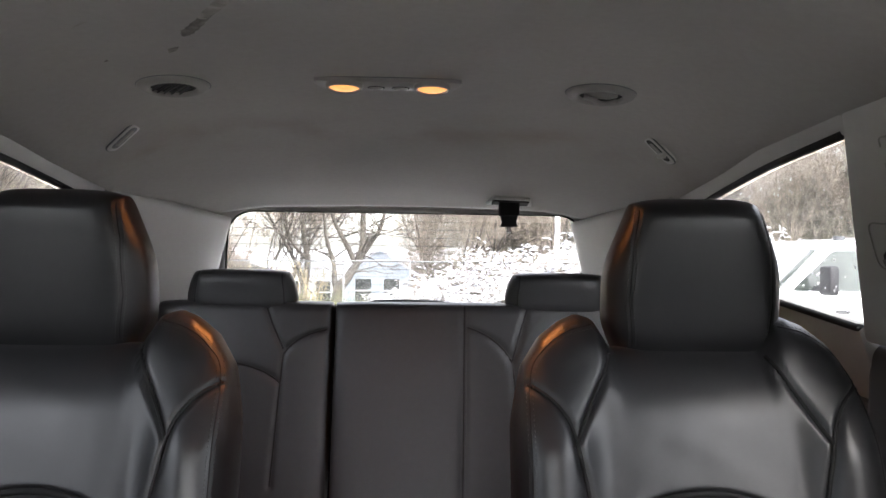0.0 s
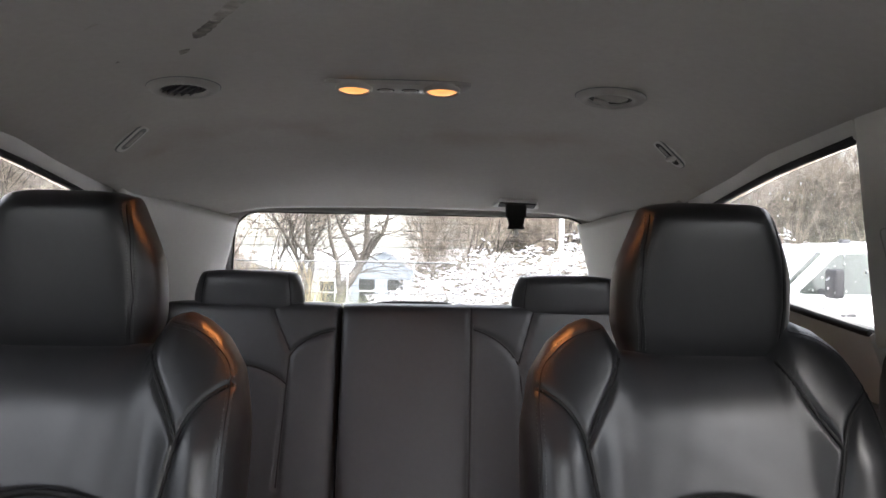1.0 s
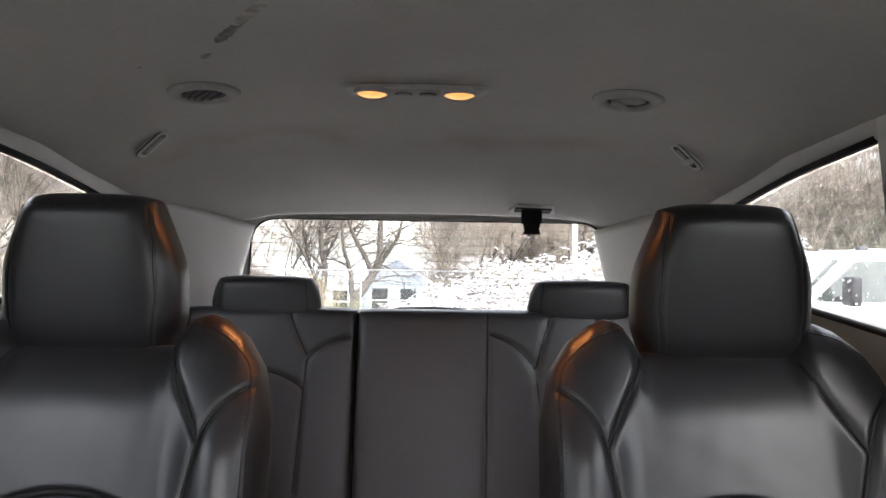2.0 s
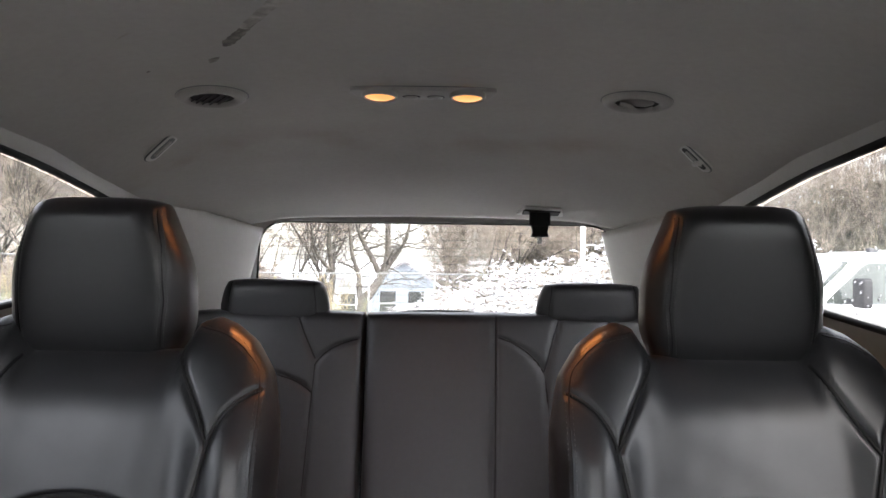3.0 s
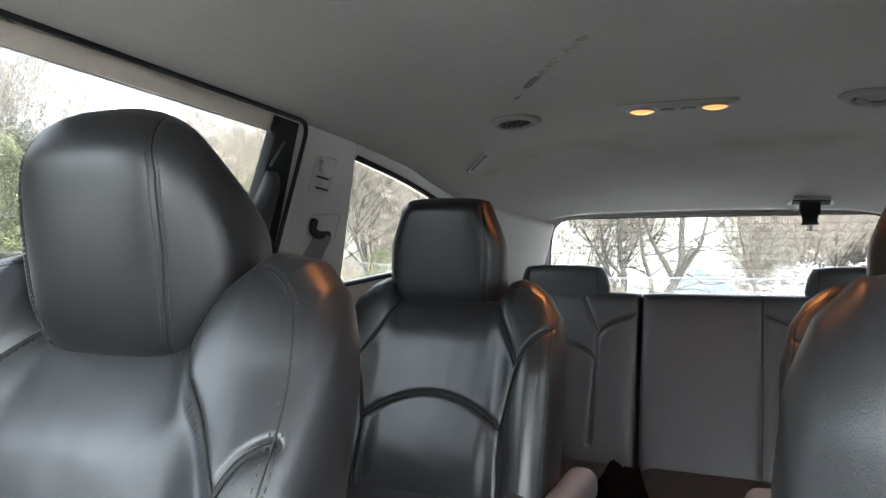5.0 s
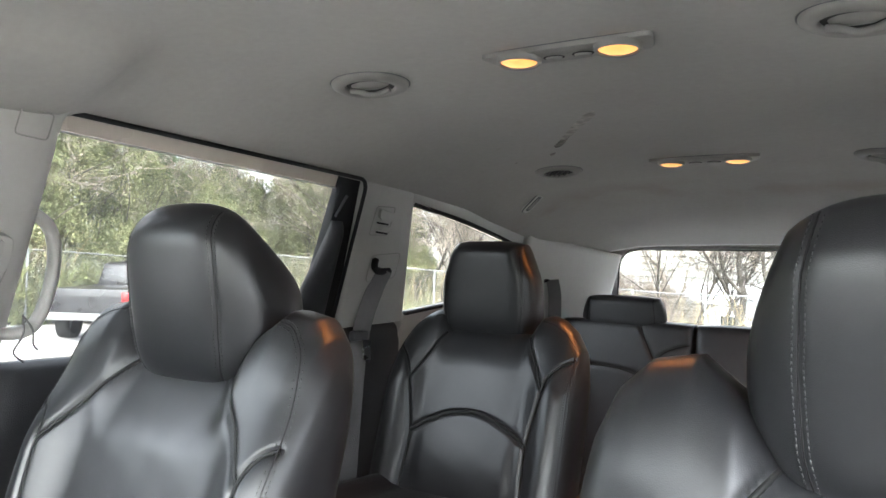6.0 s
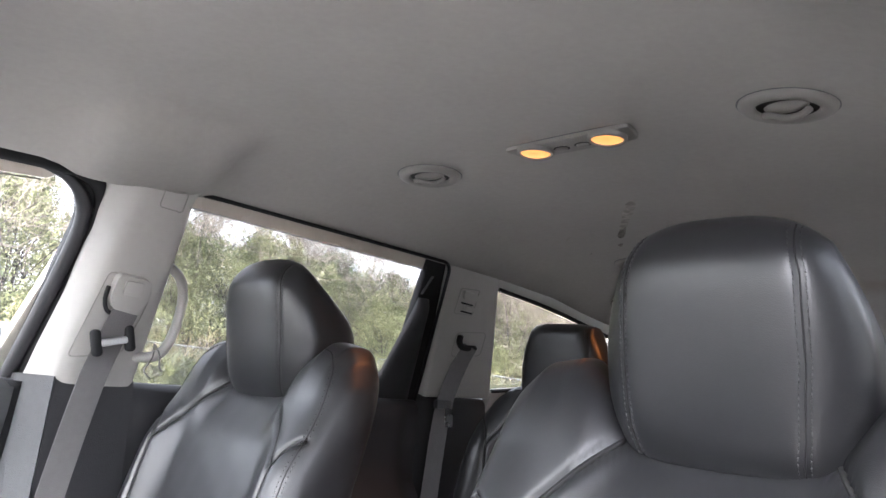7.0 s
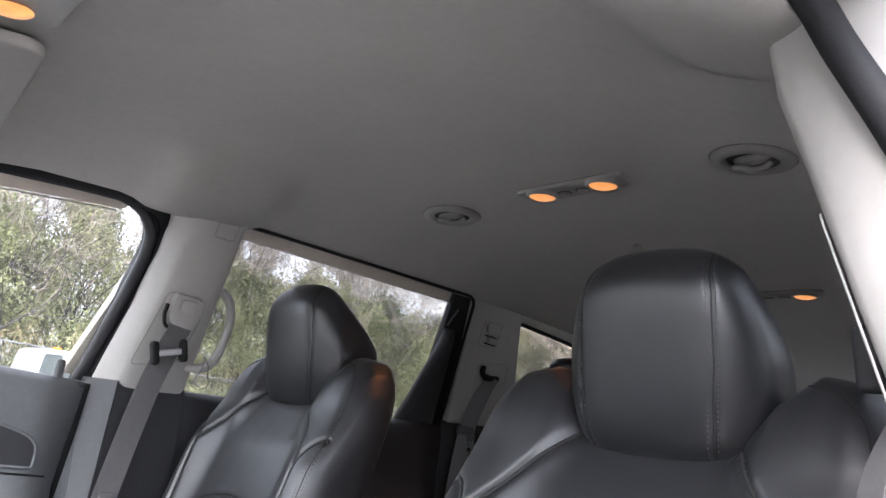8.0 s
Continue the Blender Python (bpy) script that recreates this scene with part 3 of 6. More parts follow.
def pillar(name, upper, lower, s, off, label, thick=0.05):
    p = thing(name, label, "pillar trim", "pillar trims", (s * 0.7, (upper[0][0] + upper[1][0]) / 2, 0.5), kind="structure")
    if upper[0][0] < 0.5:
        # slanted post with a broad facet towards the front
        x0 = wall_x(1.2) + off + 0.003
        sec = [(0.094, 0.06), (0.094, 0.0), (-0.046, 0.0), (-0.096, 0.042), (-0.096, 0.09)]
        bm = bmesh.new()
        rows = [[bm.verts.new((s * (x0 + o + (0.004 if z > 1.19 else 0)), y + (1.2 - z) * (-0.10 if y < -0.1 else -0.03 if y < 0 else 0.03), z)) for y, o in sec] for z in (1.203, 1.19, 0.9, 0.55)]
        for r0_, r1_ in zip(rows[:-1], rows[1:]):
            for i in range(len(sec)):
                k2 = (i + 1) % len(sec)
                bm.faces.new((r0_[i], r0_[k2], r1_[k2], r1_[i]))
        bm.faces.new(rows[0][::-1])
        bm.faces.new(rows[-1])
        bmesh.ops.recalc_face_normals(bm, faces=bm.faces)
        low_part = part("lower_trim", bm, DARK2, p, "black slanted lower trim", True, 25)
        # facet in a lighter grey that stands for the light on the front face
        edge_pt = lambda k, z: (s * (x0 + sec[k][1]), sec[k][0] + (1.2 - z) * (-0.10 if k == 3 else -0.03), z)
        facet = part("front_facet", prism_bm([edge_pt(3, 1.203), edge_pt(2, 1.203), edge_pt(2, 0.56), edge_pt(3, 0.56)], (-s * 0.003, -0.003, 0)), DARK, p, "front facet of the lower trim, toned lighter for its light", True, 25)
    else:
        low_part = part("lower_trim", prism_bm([(s * (wall_x(1.2) + off + 0.003), y, z) for y, z in lower], (s * 0.05, 0, 0), 0.026, 6), DARK2, p, "black lower trim", True, 60)
        return p, [low_part, side_slab("upper_trim", upper, s, TRIM, thick, off, 0.012, p, "light beige plastic upper trim", 4)]
    # upper trim: a flat inner face, a soft ridge and a slanting front facet
    zs = [1.19 + 0.43 * i / 40 for i in range(41)]
    verts = []
    for z in zs:
        yr = float(np.interp(z, [1.19, 1.40, 1.52, 1.55, 1.575, 1.62], [0.094, 0.099, 0.102, 0.108, 0.126, 0.17]))
        yk = float(np.interp(z, [1.19, 1.32, 1.42, 1.52, 1.62], [-0.044, -0.030, -0.013, -0.006, -0.008]))
        yf = float(np.interp(z, [1.19, 1.25, 1.35, 1.47, 1.55, 1.62], [-0.083, -0.074, -0.056, -0.041, -0.040, -0.046]))
        io = off + float(np.interp(z, [1.5, 1.62], [0.0, 0.022]))
        sec = [(yr, 0.04), (yr, io + 0.014), (yr - 0.003, io + 0.006), (yr - 0.010, io + 0.001), (yr - 0.02, io), ((yr + yk) / 2, io - 0.001), (yk + 0.022, io), (yk + 0.010, io + 0.001), (yk, io + 0.005),
               (yk - 0.008, io + 0.012), (yk * 0.5 + yf * 0.5, io * 0.5 - 0.004), (yf + 0.003, -0.010), (yf, -0.002), (yf, 0.04)]
        verts += [(s * (wall_x(z) + o), y, z) for y, o in sec]
    w = len(sec)
    faces = [(j * w + i, j * w + (i + 1) % w, (j + 1) * w + (i + 1) % w, (j + 1) * w + i) for j in range(len(zs) - 1) for i in range(w)] + [tuple(range(w)), tuple((len(zs) - 1) * w + i for i in range(w))]
    bm = bmesh.new()
    bv = [bm.verts.new(v) for v in verts]
    for f in faces:
        bm.faces.new([bv[i] for i in f])
    return p, [low_part, facet, part("upper_trim", bm, TRIM, p, "light beige plastic upper trim with a slanting front facet", True, 50)]


def rect(y, z, h, v, tilt=0.0, r=0.006):
    c, sn = math.cos(tilt), math.sin(tilt)
    return rounded([(y + a * c - b * sn, z + a * sn + b * c) for a, b in ((-h, v), (h, v), (h, -v), (-h, -v))], r)


def outline(name, poly, s, off, mat, parent, label="", r=0.0011):
    return tube(name, side_poly(poly, s, off), r, mat, parent, label, closed=True, sides=5)


for s in (-1, 1):
    # B pillar
    OFF = -0.058 if s < 0 else -0.072
    b, made = pillar("pillar_trim", [(-0.056 if s < 0 else -0.024, 1.64), (0.100, 1.64), (0.078, 1.19), (-0.124 if s < 0 else -0.106, 1.19)],
                     [(-0.112, 1.202), (0.08, 1.195), (0.10, 0.55), (-0.215, 0.55)], s, OFF, "light beige front belt pillar over dark lower trim", 0.075)
    made.append(outline("label_patch", rect(0.060, 1.545, 0.022, 0.017, -0.05), s, OFF - 0.0005, JOINT, b, "embossed airbag patch"))
    made.append(outline("belt_cover_joint", rounded([(-0.012, 1.395), (0.068, 1.383), (0.070, 1.34), (0.05, 1.25), (-0.040, 1.238)], 0.012), s, OFF - 0.0005, JOINT, b, "belt guide joint"))
    G = 0.0 if s < 0 else 0.022
    made.append(side_slab("belt_guide", rounded([(0.000, 1.390), (0.062, 1.384), (0.064, 1.345), (0.050, 1.320), (0.010, 1.323), (-0.006, 1.345)], 0.012), s, TRIM, 0.026, OFF + G - 0.020, 0.009, b, "beige sliding belt guide", 4))
    made.append(side_slab("guide_button", rect(0.030, 1.366, 0.017, 0.013), s, TRIM, 0.012, OFF + G - 0.025, 0.003, b, "belt height button"))
    slot = smooth_path([(s * (wall_x(1.375) + OFF + G - 0.007), -0.010, 1.366), (s * (wall_x(1.35) + OFF + G - 0.007), -0.009, 1.342), (s * (wall_x(1.33) + OFF + G - 0.007), 0.004, 1.322), (s * (wall_x(1.32) + OFF + G - 0.007), 0.044, 1.316)])
    made.append(tube("belt_slot", slot, 0.004, SEAM, b, "dark belt slot", sides=6))
    if s > 0:
        made.append(tube("belt_slot", smooth_path([(s * (wall_x(z) + OFF + 0.022), y, z) for y, z in ((-0.0065, 1.378), (-0.0075, 1.352), (-0.002, 1.325))]), 0.004, SEAM, b, "dark belt slot", sides=8))
    for ob in made:
        ob.matrix_parent_inverse = b.matrix_world.inverted()
    # grab handle
    g = thing("grab_handle", "beige plastic grab handle on the belt pillar", "grab handle", "grab handles", (s * 0.66, 0.08, 1.25))
    X = s * (wall_x(1.34) - 0.05)
    hb = tube("handle_bar", smooth_path([(s * (wall_x(1.43) - 0.01), 0.06, 1.425), (X, 0.108, 1.420), (X, 0.136, 1.393), (X, 0.141, 1.34), (X * 1.01, 0.128, 1.275), (X * 1.015, 0.10, 1.250), (s * (wall_x(1.25) - 0.01), 0.06, 1.250)]), 0.012, TRIM, g, sides=10, flat=0.8)
    hb.matrix_parent_inverse = g.matrix_world.inverted()
    if s < 0:
        tie = tube("tie_string", smooth_path([(X, 0.10, 1.275), (X + 0.012, 0.095, 1.25), (X + 0.008, 0.085, 1.225), (X + 0.006, 0.10, 1.21)]), 0.0015, WEBBING, g, "thin white plastic tie", sides=5)
        tie2 = tube("tie_string", smooth_path([(X, 0.10, 1.275), (X + 0.012, 0.108, 1.255), (X + 0.008, 0.112, 1.235), (X + 0.006, 0.12, 1.225)]), 0.0015, WEBBING, g, "thin white plastic tie", sides=5)
        for ob in (tie, tie2):
            ob.matrix_parent_inverse = g.matrix_world.inverted()
    # front belt
    fb = thing("seat_belt", "grey webbing seat belt hanging from the belt pillar", "seat belt", "seat belts", (s * 0.73, -0.05, 0.55))
    xo = lambda z: s * (wall_x(z) + OFF - (0.02 if s < 0 else 0.0))
    strap = belt("webbing", [(xo(1.325), 0.028, 1.325), (xo(1.26), 0.016, 1.26), (s * (0.672 if s < 0 else 0.655), -0.006, 1.17), (s * 0.675, -0.042, 0.95), (s * 0.69, -0.075, 0.6)], 0.047, s, fb, face=(0, 1, 0) if s < 0 else (-0.6, 0.8, 0))
    bb = [strap]
    zt = 1.275 if s < 0 else 1.29
    for e in (-1, 1):
        bb.append(part("tongue", box_bm((-0.011, e * 0.029 - 0.008, -0.026), (0.011, e * 0.029 + 0.008, 0.022), 0.007, 4), RUBBER, fb, "black end of the belt tongue", True, 60))
    bb.append(part("tongue_plate", box_bm((-0.009, -0.028, -0.010), (0.009, 0.028, 0.003), 0.004, 3), STEELBAR, fb, "bright metal tongue bar", True, 60))
    for q in bb[1:]:
        q.data.transform(Matrix.Translation((xo(zt) - s * 0.004, 0.020, zt)) @ pose(0, 0, 0, 14, 0, 0))
    bb.append(part("belt_stopper", box_bm((-0.004, -0.014, -0.008), (0.004, 0.014, 0.008), 0.003), WEBBING, fb, "grey belt stop button", True))
    bb[-1].data.transform(Matrix.Translation((s * 0.672, -0.036, 0.985)))
    for ob in bb:
        ob.matrix_parent_inverse = fb.matrix_world.inverted()
    # C pillar
    OFF = -0.004
    c, made = pillar("pillar_trim", [(0.830, 1.580), (1.034, 1.572), (1.180, 1.212), (0.905, 1.205)],
                     [(0.872, 1.215), (1.19, 1.215), (1.2, 0.55), (0.872, 0.55)], s, OFF, "light beige rear belt pillar over dark lower trim")
    made.append(outline("coat_hook_recess", rect(0.940, 1.480, 0.036, 0.036, 0.05, 0.008), s, OFF - 0.0005, JOINT, c, "moulded coat hook recess", 0.0013))
    made.append(side_slab("coat_hook", rounded([(0.912, 1.508), (0.968, 1.503), (0.970, 1.482), (0.94, 1.478), (0.918, 1.486)], 0.006), s, TRIM, 0.01, OFF - 0.009, 0.005, c, "beige coat hook", 3))
    made.append(side_slab("coat_hook", rounded([(0.930, 1.468), (0.966, 1.466), (0.968, 1.455), (0.933, 1.453)], 0.004), s, TRIM, 0.01, OFF - 0.012, 0.004, c, "beige coat hook", 3))
    # thin dark strips drawn for the shade below the hook's two lips
    for q, zz in ((0.94, 1.4735), (0.948, 1.4495)):
        made.append(tube("recess_shadow", side_poly([(q - 0.02, zz + 0.002), (q + 0.024, zz)], s, OFF - 0.002), 0.0022, SEAM, c, "dark gap under the hook", sides=6))
    made.append(outline("belt_cover_joint", rect(1.005, 1.362, 0.058, 0.034, 0.1, 0.016), s, OFF - 0.0005, JOINT, c, "belt opening joint"))
    slot = smooth_path([(s * (wall_x(1.39) + OFF - 0.002), 0.956, 1.382), (s * (wall_x(1.37) + OFF - 0.002), 0.962, 1.362), (s * (wall_x(1.36) + OFF - 0.002), 0.985, 1.350), (s * (wall_x(1.355) + OFF - 0.002), 1.036, 1.352)])
    made.append(tube("belt_slot", slot, [0.003] + [0.009] * (len(slot) - 2) + [0.005], SEAM, c, "dark belt slot", sides=8))
    for ob in made:
        ob.matrix_parent_inverse = c.matrix_world.inverted()
    rb = thing("seat_belt", "grey webbing seat belt with hanging metal tongue", "seat belt", "seat belts", (s * 0.74, 0.95, 0.55))
    strap = belt("webbing", [(s * (wall_x(1.355) - 0.012), 1.003, 1.355), (s * (wall_x(1.3) - 0.016), 0.985, 1.30), (s * 0.728, 0.952, 1.19), (s * 0.72, 0.92, 1.0), (s * 0.71, 0.88, 0.6)], 0.046, s, rb, face=(-s * 0.45, 0.9, 0))
    tg = part("tongue", box_bm((s * 0.728 - 0.010, 0.918, 1.180), (s * 0.728 + 0.010, 0.980, 1.205), 0.006), DARK, rb, "black belt tongue", True, 40)
    tp = prism_bm([(s * 0.708, y, z) for y, z in rounded([(0.935, 1.185), (0.968, 1.182), (0.970, 1.135), (0.944, 1.135)], 0.004)], (s * 0.002, 0, 0))
    tp = part("tongue_plate", tp, CHROME, rb, "bright metal tongue plate")
    for ob in (strap, tg, tp):
        ob.matrix_parent_inverse = rb.matrix_world.inverted()
    # seals round the door openings
    line = [(-0.86, 1.42, 0.018), (-0.55, 1.54, 0.018), (-0.3, 1.566, 0.018), (-0.12, 1.573, 0.018), (-0.075, 1.569, 0.018), (-0.048, 1.555, 0.018), (-0.033, 1.53, 0.018), (-0.031, 1.495, 0.018), (-0.036, 1.41, 0.018), (-0.076, 1.19, 0.018)]
    if s > 0:
        line = line[:3] + [(-0.15, 1.592, 0.002), (-0.09, 1.582, -0.003), (-0.05, 1.555, -0.004), (-0.045, 1.513, -0.002), (-0.05, 1.417, 0.008), (-0.06, 1.30, 0.016), (-0.076, 1.19, 0.024)]
    seal_f = tube("door_seal", smooth_path([side_poly([(y, z)], s, o)[0] for y, z, o in line], 4), 0.014, RUBBER, None, sides=8)
    tagged(seal_f, "black rubber weatherstrip round the front door opening", "door seal", kind="structure")
    seal_r = tube("door_seal", side_poly(rounded([(0.06, 1.20), (0.085, 1.578), (0.828, 1.566), (0.868, 1.2)], [0, 0.035, 0.03, 0], 6), s, -0.012), 0.0045, RUBBER, None, sides=8)
    tagged(seal_r, "black rubber weatherstrip round the rear door opening", "door seal", kind="structure")
    if s < 0:
        gap_seal = tube("door_seal", smooth_path([(s * 0.757, -0.098, 1.19), (s * 0.757, -0.108, 1.08), (s * 0.757, -0.132, 0.85), (s * 0.757, -0.165, 0.56)]), 0.017, RUBBER, None, sides=8)
        tagged(gap_seal, "black rubber seal between door panel and lower pillar trim", "door seal", kind="structure")
    # quarter window
    window_pane("window_%d" % (1 if s < 0 else 2), QUARTER, s, 0.02, "fixed rear quarter window pane with black edge")
    first = min(range(len(QUARTER)), key=lambda i: math.hypot(QUARTER[i][0] - 1.172, QUARTER[i][1] - 1.237))
    qs = tube("window_seal", side_poly(QUARTER[first:] + QUARTER[:1], s, -0.003), 0.007, RUBBER, None, closed=False, sides=6)
    tagged(qs, "black rubber edge of the quarter window", "window seal", kind="structure")
    if s > 0:
        # melting snow specks on the outside of the driver's side pane
        drops, rd = [], random.Random(12)
        for i in range(150):
            u = rd.random()
            y = 1.15 + 0.62 * u
            lo, hi = np.interp(y, [1.17, 1.40, 1.72], [1.245, 1.268, 1.30]), np.interp(y, [1.15, 1.30, 1.56, 1.78], [1.50, 1.50, 1.465, 1.43])
            z = lo + (hi - lo) * rd.random() ** 2.2
            c = Vector((wall_x(z) + 0.026, y, z))
            r = rd.uniform(0.0008, 0.0022)
            drops.append(tube_data([c + Vector((0, 0, -r * rd.uniform(1, 2))), c, c + Vector((0, 0, r))], [r * 0.5, r, r * 0.5], 5))
        q = mesh("snow_specks", *merged(drops), SPECK, bpy.data.objects["window_2"], "small melting snow specks")
        tagged(q, kind="stuff").matrix_parent_inverse = bpy.data.objects["window_2"].matrix_world.inverted()
    # trim above, below and behind the quarter window
    over = [(1.033, 1.576), (1.30, 1.556), (1.56, 1.522), (1.84, 1.484), (1.80, 1.433), (1.56, 1.474), (1.30, 1.510), (1.036, 1.531)]
    t1 = side_slab("trim", over, s, TRIM, 0.03, -0.004, 0.004)
    tagged(t1, "light beige trim strip over the quarter window", "window trim", kind="structure")
    under = [(1.165, 1.235), (1.40, 1.257), (1.72, 1.289), (1.80, 1.26), (1.80, 1.10), (1.165, 1.10)]
    t2 = side_slab("trim", under, s, TRIM, 0.03, -0.012, 0.010)
    tagged(t2, "light beige sill trim under the quarter window", "window trim", kind="structure")
    low = part("trim", box_bm((min(s * 0.77, s * 0.80), 1.16, 0.5), (max(s * 0.77, s * 0.80), 2.4, 1.12), 0.01), DARK)
    tagged(low, "dark lower side trim beside the third row", "side trim", kind="structure")
    # D pillar trim, curving in to the tailgate
    def dpil(a, z):
        y = 1.725 + (2.36 - 1.725) * a
        k = a * a * (3 - 2 * a)
        zt = 1.12 + (roof_edge(y) + 0.03 - 0.012 * k - 1.12) * z
        f = s * (wall_x(zt) - 0.004)
        r = s * (0.552 + 0.25 * max(0.0, 1.45 - zt))
        return (f * (1 - k) + r * k, y + 0.07 * (1 - z) * (1 - a), zt)
    dv, df = grid(dpil, [i / 24 for i in range(25)], [i / 16 for i in range(17)])
    dp = mesh("pillar_trim", dv, df, TRIM)
    dsol = dp.modifiers.new("thick", "SOLIDIFY")
    dsol.thickness, dsol.offset = 0.02, 1 if s < 0 else -1
    tagged(dp, "light beige moulded rear corner pillar trim", "pillar trim", kind="structure")
    j = tube("trim_joint", [Vector(dpil(i / 10, 0.90)) - Vector((s * 0.001, 0, 0)) for i in range(3, 11)], 0.002, SEAM, None, sides=5)
    tagged(j, "thin dark joint over the rear corner trim", "trim joint", kind="structure")
    # third row belt outlet
    tb = thing("seat_belt", "grey third row seat belt at the rear corner trim", "seat belt", "seat belts", (s * 0.70, 1.9, 1.1))
    p0 = Vector(dpil(0.32, 0.6))
    q = tube("belt_slot", [p0 + Vector((-s * 0.012, -0.03, -0.004)), p0 + Vector((-s * 0.016, 0.0, 0.0)), p0 + Vector((-s * 0.012, 0.035, 0.008))], 0.007, SEAM, tb, "dark belt slot", sides=6)
    ring2 = tube("outlet_joint", [Vector(dpil(0.32 + da, 0.57 + dz)) + Vector((-s * 0.001, 0, 0)) for da, dz in rounded([(-0.09, 0.16), (0.09, 0.16), (0.09, -0.16), (-0.09, -0.16)], 0.03, 5)], 0.0014, JOINT, tb, "thin joint round the belt outlet", closed=True, sides=5)
    ring2.matrix_parent_inverse = tb.matrix_world.inverted()
    q2 = belt("webbing", [p0 + Vector((-s * 0.030, 0, 0)), p0 + Vector((-s * 0.045, -0.01, -0.06)), p0 + Vector((-s * 0.05, -0.02, -0.2))], 0.045, s, tb, face=(-s * 0.8, 0.55, 0))
    for ob in (q, q2):
        ob.matrix_parent_inverse = tb.matrix_world.inverted()

# tailgate ring and glass
RW = rounded([(-0.60, 1.05), (-0.545, 1.462), (0.572, 1.462), (0.632, 1.05)], [0.05, 0.085, 0.085, 0.05], 8)
RWO = [(x * 1.09, 1.05 + (z - 1.05) * 1.035 if z > 1.3 else z - 0.12) for x, z in RW]


def rear_y(z):
    return 2.36 + 0.35 * (1.46 - z)


ringv = [(x * 1.0, rear_y(z), z) for x, z in RW] + [(x, rear_y(z) - 0.035, z) for x, z in [(a * 1.012, b + (0.007 if b > 1.3 else 0)) for a, b in RW]] + [(x * 1.02, rear_y(z) - 0.02, z + 0.012) for x, z in RWO] + [(x * 1.06, rear_y(z) + 0.05, z + 0.03) for x, z in RWO]
k = len(RW)
ringf = [(r * k + i, r * k + (i + 1) % k, (r + 1) * k + (i + 1) % k, (r + 1) * k + i) for r in range(3) for i in range(k)]
tail = mesh("tailgate_trim", ringv, ringf, TRIM)
tagged(tail, "light beige trim round the tailgate window", "tailgate trim", kind="structure")
rp = part("window_3", prism_bm([(x, rear_y(z), z) for x, z in RW], (0, 0.004, 0.001)), REAR_GLASS)
tagged(rp, "rear window with thin heating wires", "window", kind="structure")
edge = tube("window_seal", [(x * 0.995, rear_y(z) - 0.004, z) for x, z in RW], 0.003, RUBBER, None, closed=True, sides=6)
tagged(edge, "black edge of the rear window", "window seal", kind="structure")
for i in range(15):
    z = 1.435 - i * 0.0255
    tube("heating_wire", [(-0.57 - (1.46 - z) * 0.1, rear_y(z) - 0.003, z), (0.575 + (1.46 - z) * 0.1, rear_y(z) - 0.003, z)], 0.0007, SEAM, rp, sides=4)
gap = tube("trim_joint", smooth_path([(-0.50, 2.285, 1.471), (-0.2, 2.285, 1.479), (0.2, 2.285, 1.479), (0.52, 2.285, 1.471)]), 0.004, SEAM, None, sides=6)
tagged(gap, "dark gap between headliner and tailgate", "trim joint", kind="structure")
cover = part("wiper_motor_cover", prism_bm([(x, 2.375, z) for x, z in rounded([(-0.15, 1.10), (-0.115, 1.183), (-0.02, 1.189), (0.10, 1.188), (0.17, 1.178), (0.205, 1.10)], [0, 0.03, 0.05, 0.05, 0.03, 0])], (0, 0.06, -0.01), 0.006, 3), DARK, None, "", True, 40)
tagged(cover, "dark rounded cover of the rear wiper motor", "wiper cover", kind="structure")
lowtail = part("tailgate_panel", box_bm((-0.72, 2.46, 0.5), (0.72, 2.5, 1.06), 0.02), DARK)
tagged(lowtail, "dark lower tailgate panel", "tailgate", kind="structure")

# outer pillars and rails that carry the skin
for s in (-1, 1):
    for poly in ([(-0.03, 1.565), (0.09, 1.565), (0.06, 1.2), (-0.13, 1.2)], [(0.90, 1.59), (1.03, 1.58), (1.16, 1.2), (0.96, 1.2)], [(1.80, 1.5), (2.36, 1.5), (2.45, 1.15), (1.74, 1.2)]):
        q = side_slab("outer_pillar", poly, s, BODY, 0.03, 0.055, 0.01)
        tagged(q, "champagne painted steel body pillar", "body pillar", kind="structure")
    rail = side_slab("roof_rail", [(-0.95, 1.44), (-0.55, 1.565), (-0.3, 1.592), (0.1, 1.607), (0.85, 1.59), (1.3, 1.555), (1.84, 1.485), (2.4, 1.44), (2.4, 1.60), (-0.95, 1.58)], s, BODY, 0.04, 0.03, 0.006)
    tagged(rail, "champagne painted steel side roof rail", "roof rail", kind="structure")
    q = part("rear_quarter_skin", box_bm((min(s * 0.86, s * 0.89), 0.88, 0.5), (max(s * 0.86, s * 0.89), 2.45, 1.21), 0.012), BODY)
    tagged(q, "champagne painted rear body side", "body side", kind="structure")
    a = tube("front_pillar", smooth_path([(s * 0.64, -0.62, 1.52), (s * 0.68, -0.9, 1.38), (s * 0.73, -1.3, 1.04)]), 0.04, TRIM, None, sides=10)
    tagged(a, "light beige windscreen pillar trim", "pillar trim", kind="structure")
    sill = part("door_sill", box_bm((min(s * 0.74, s * 0.9), -1.35, 0.42), (max(s * 0.74, s * 0.9), 0.9, 0.52), 0.02), DARK)
    tagged(sill, "dark door sill", "door sill", kind="structure")
ws = part("window_4", prism_bm([(-0.64, -0.78, 1.57), (0.64, -0.78, 1.57), (0.72, -1.36, 1.04), (-0.72, -1.36, 1.04)], (0, -0.004, 0.003)), GLASS)
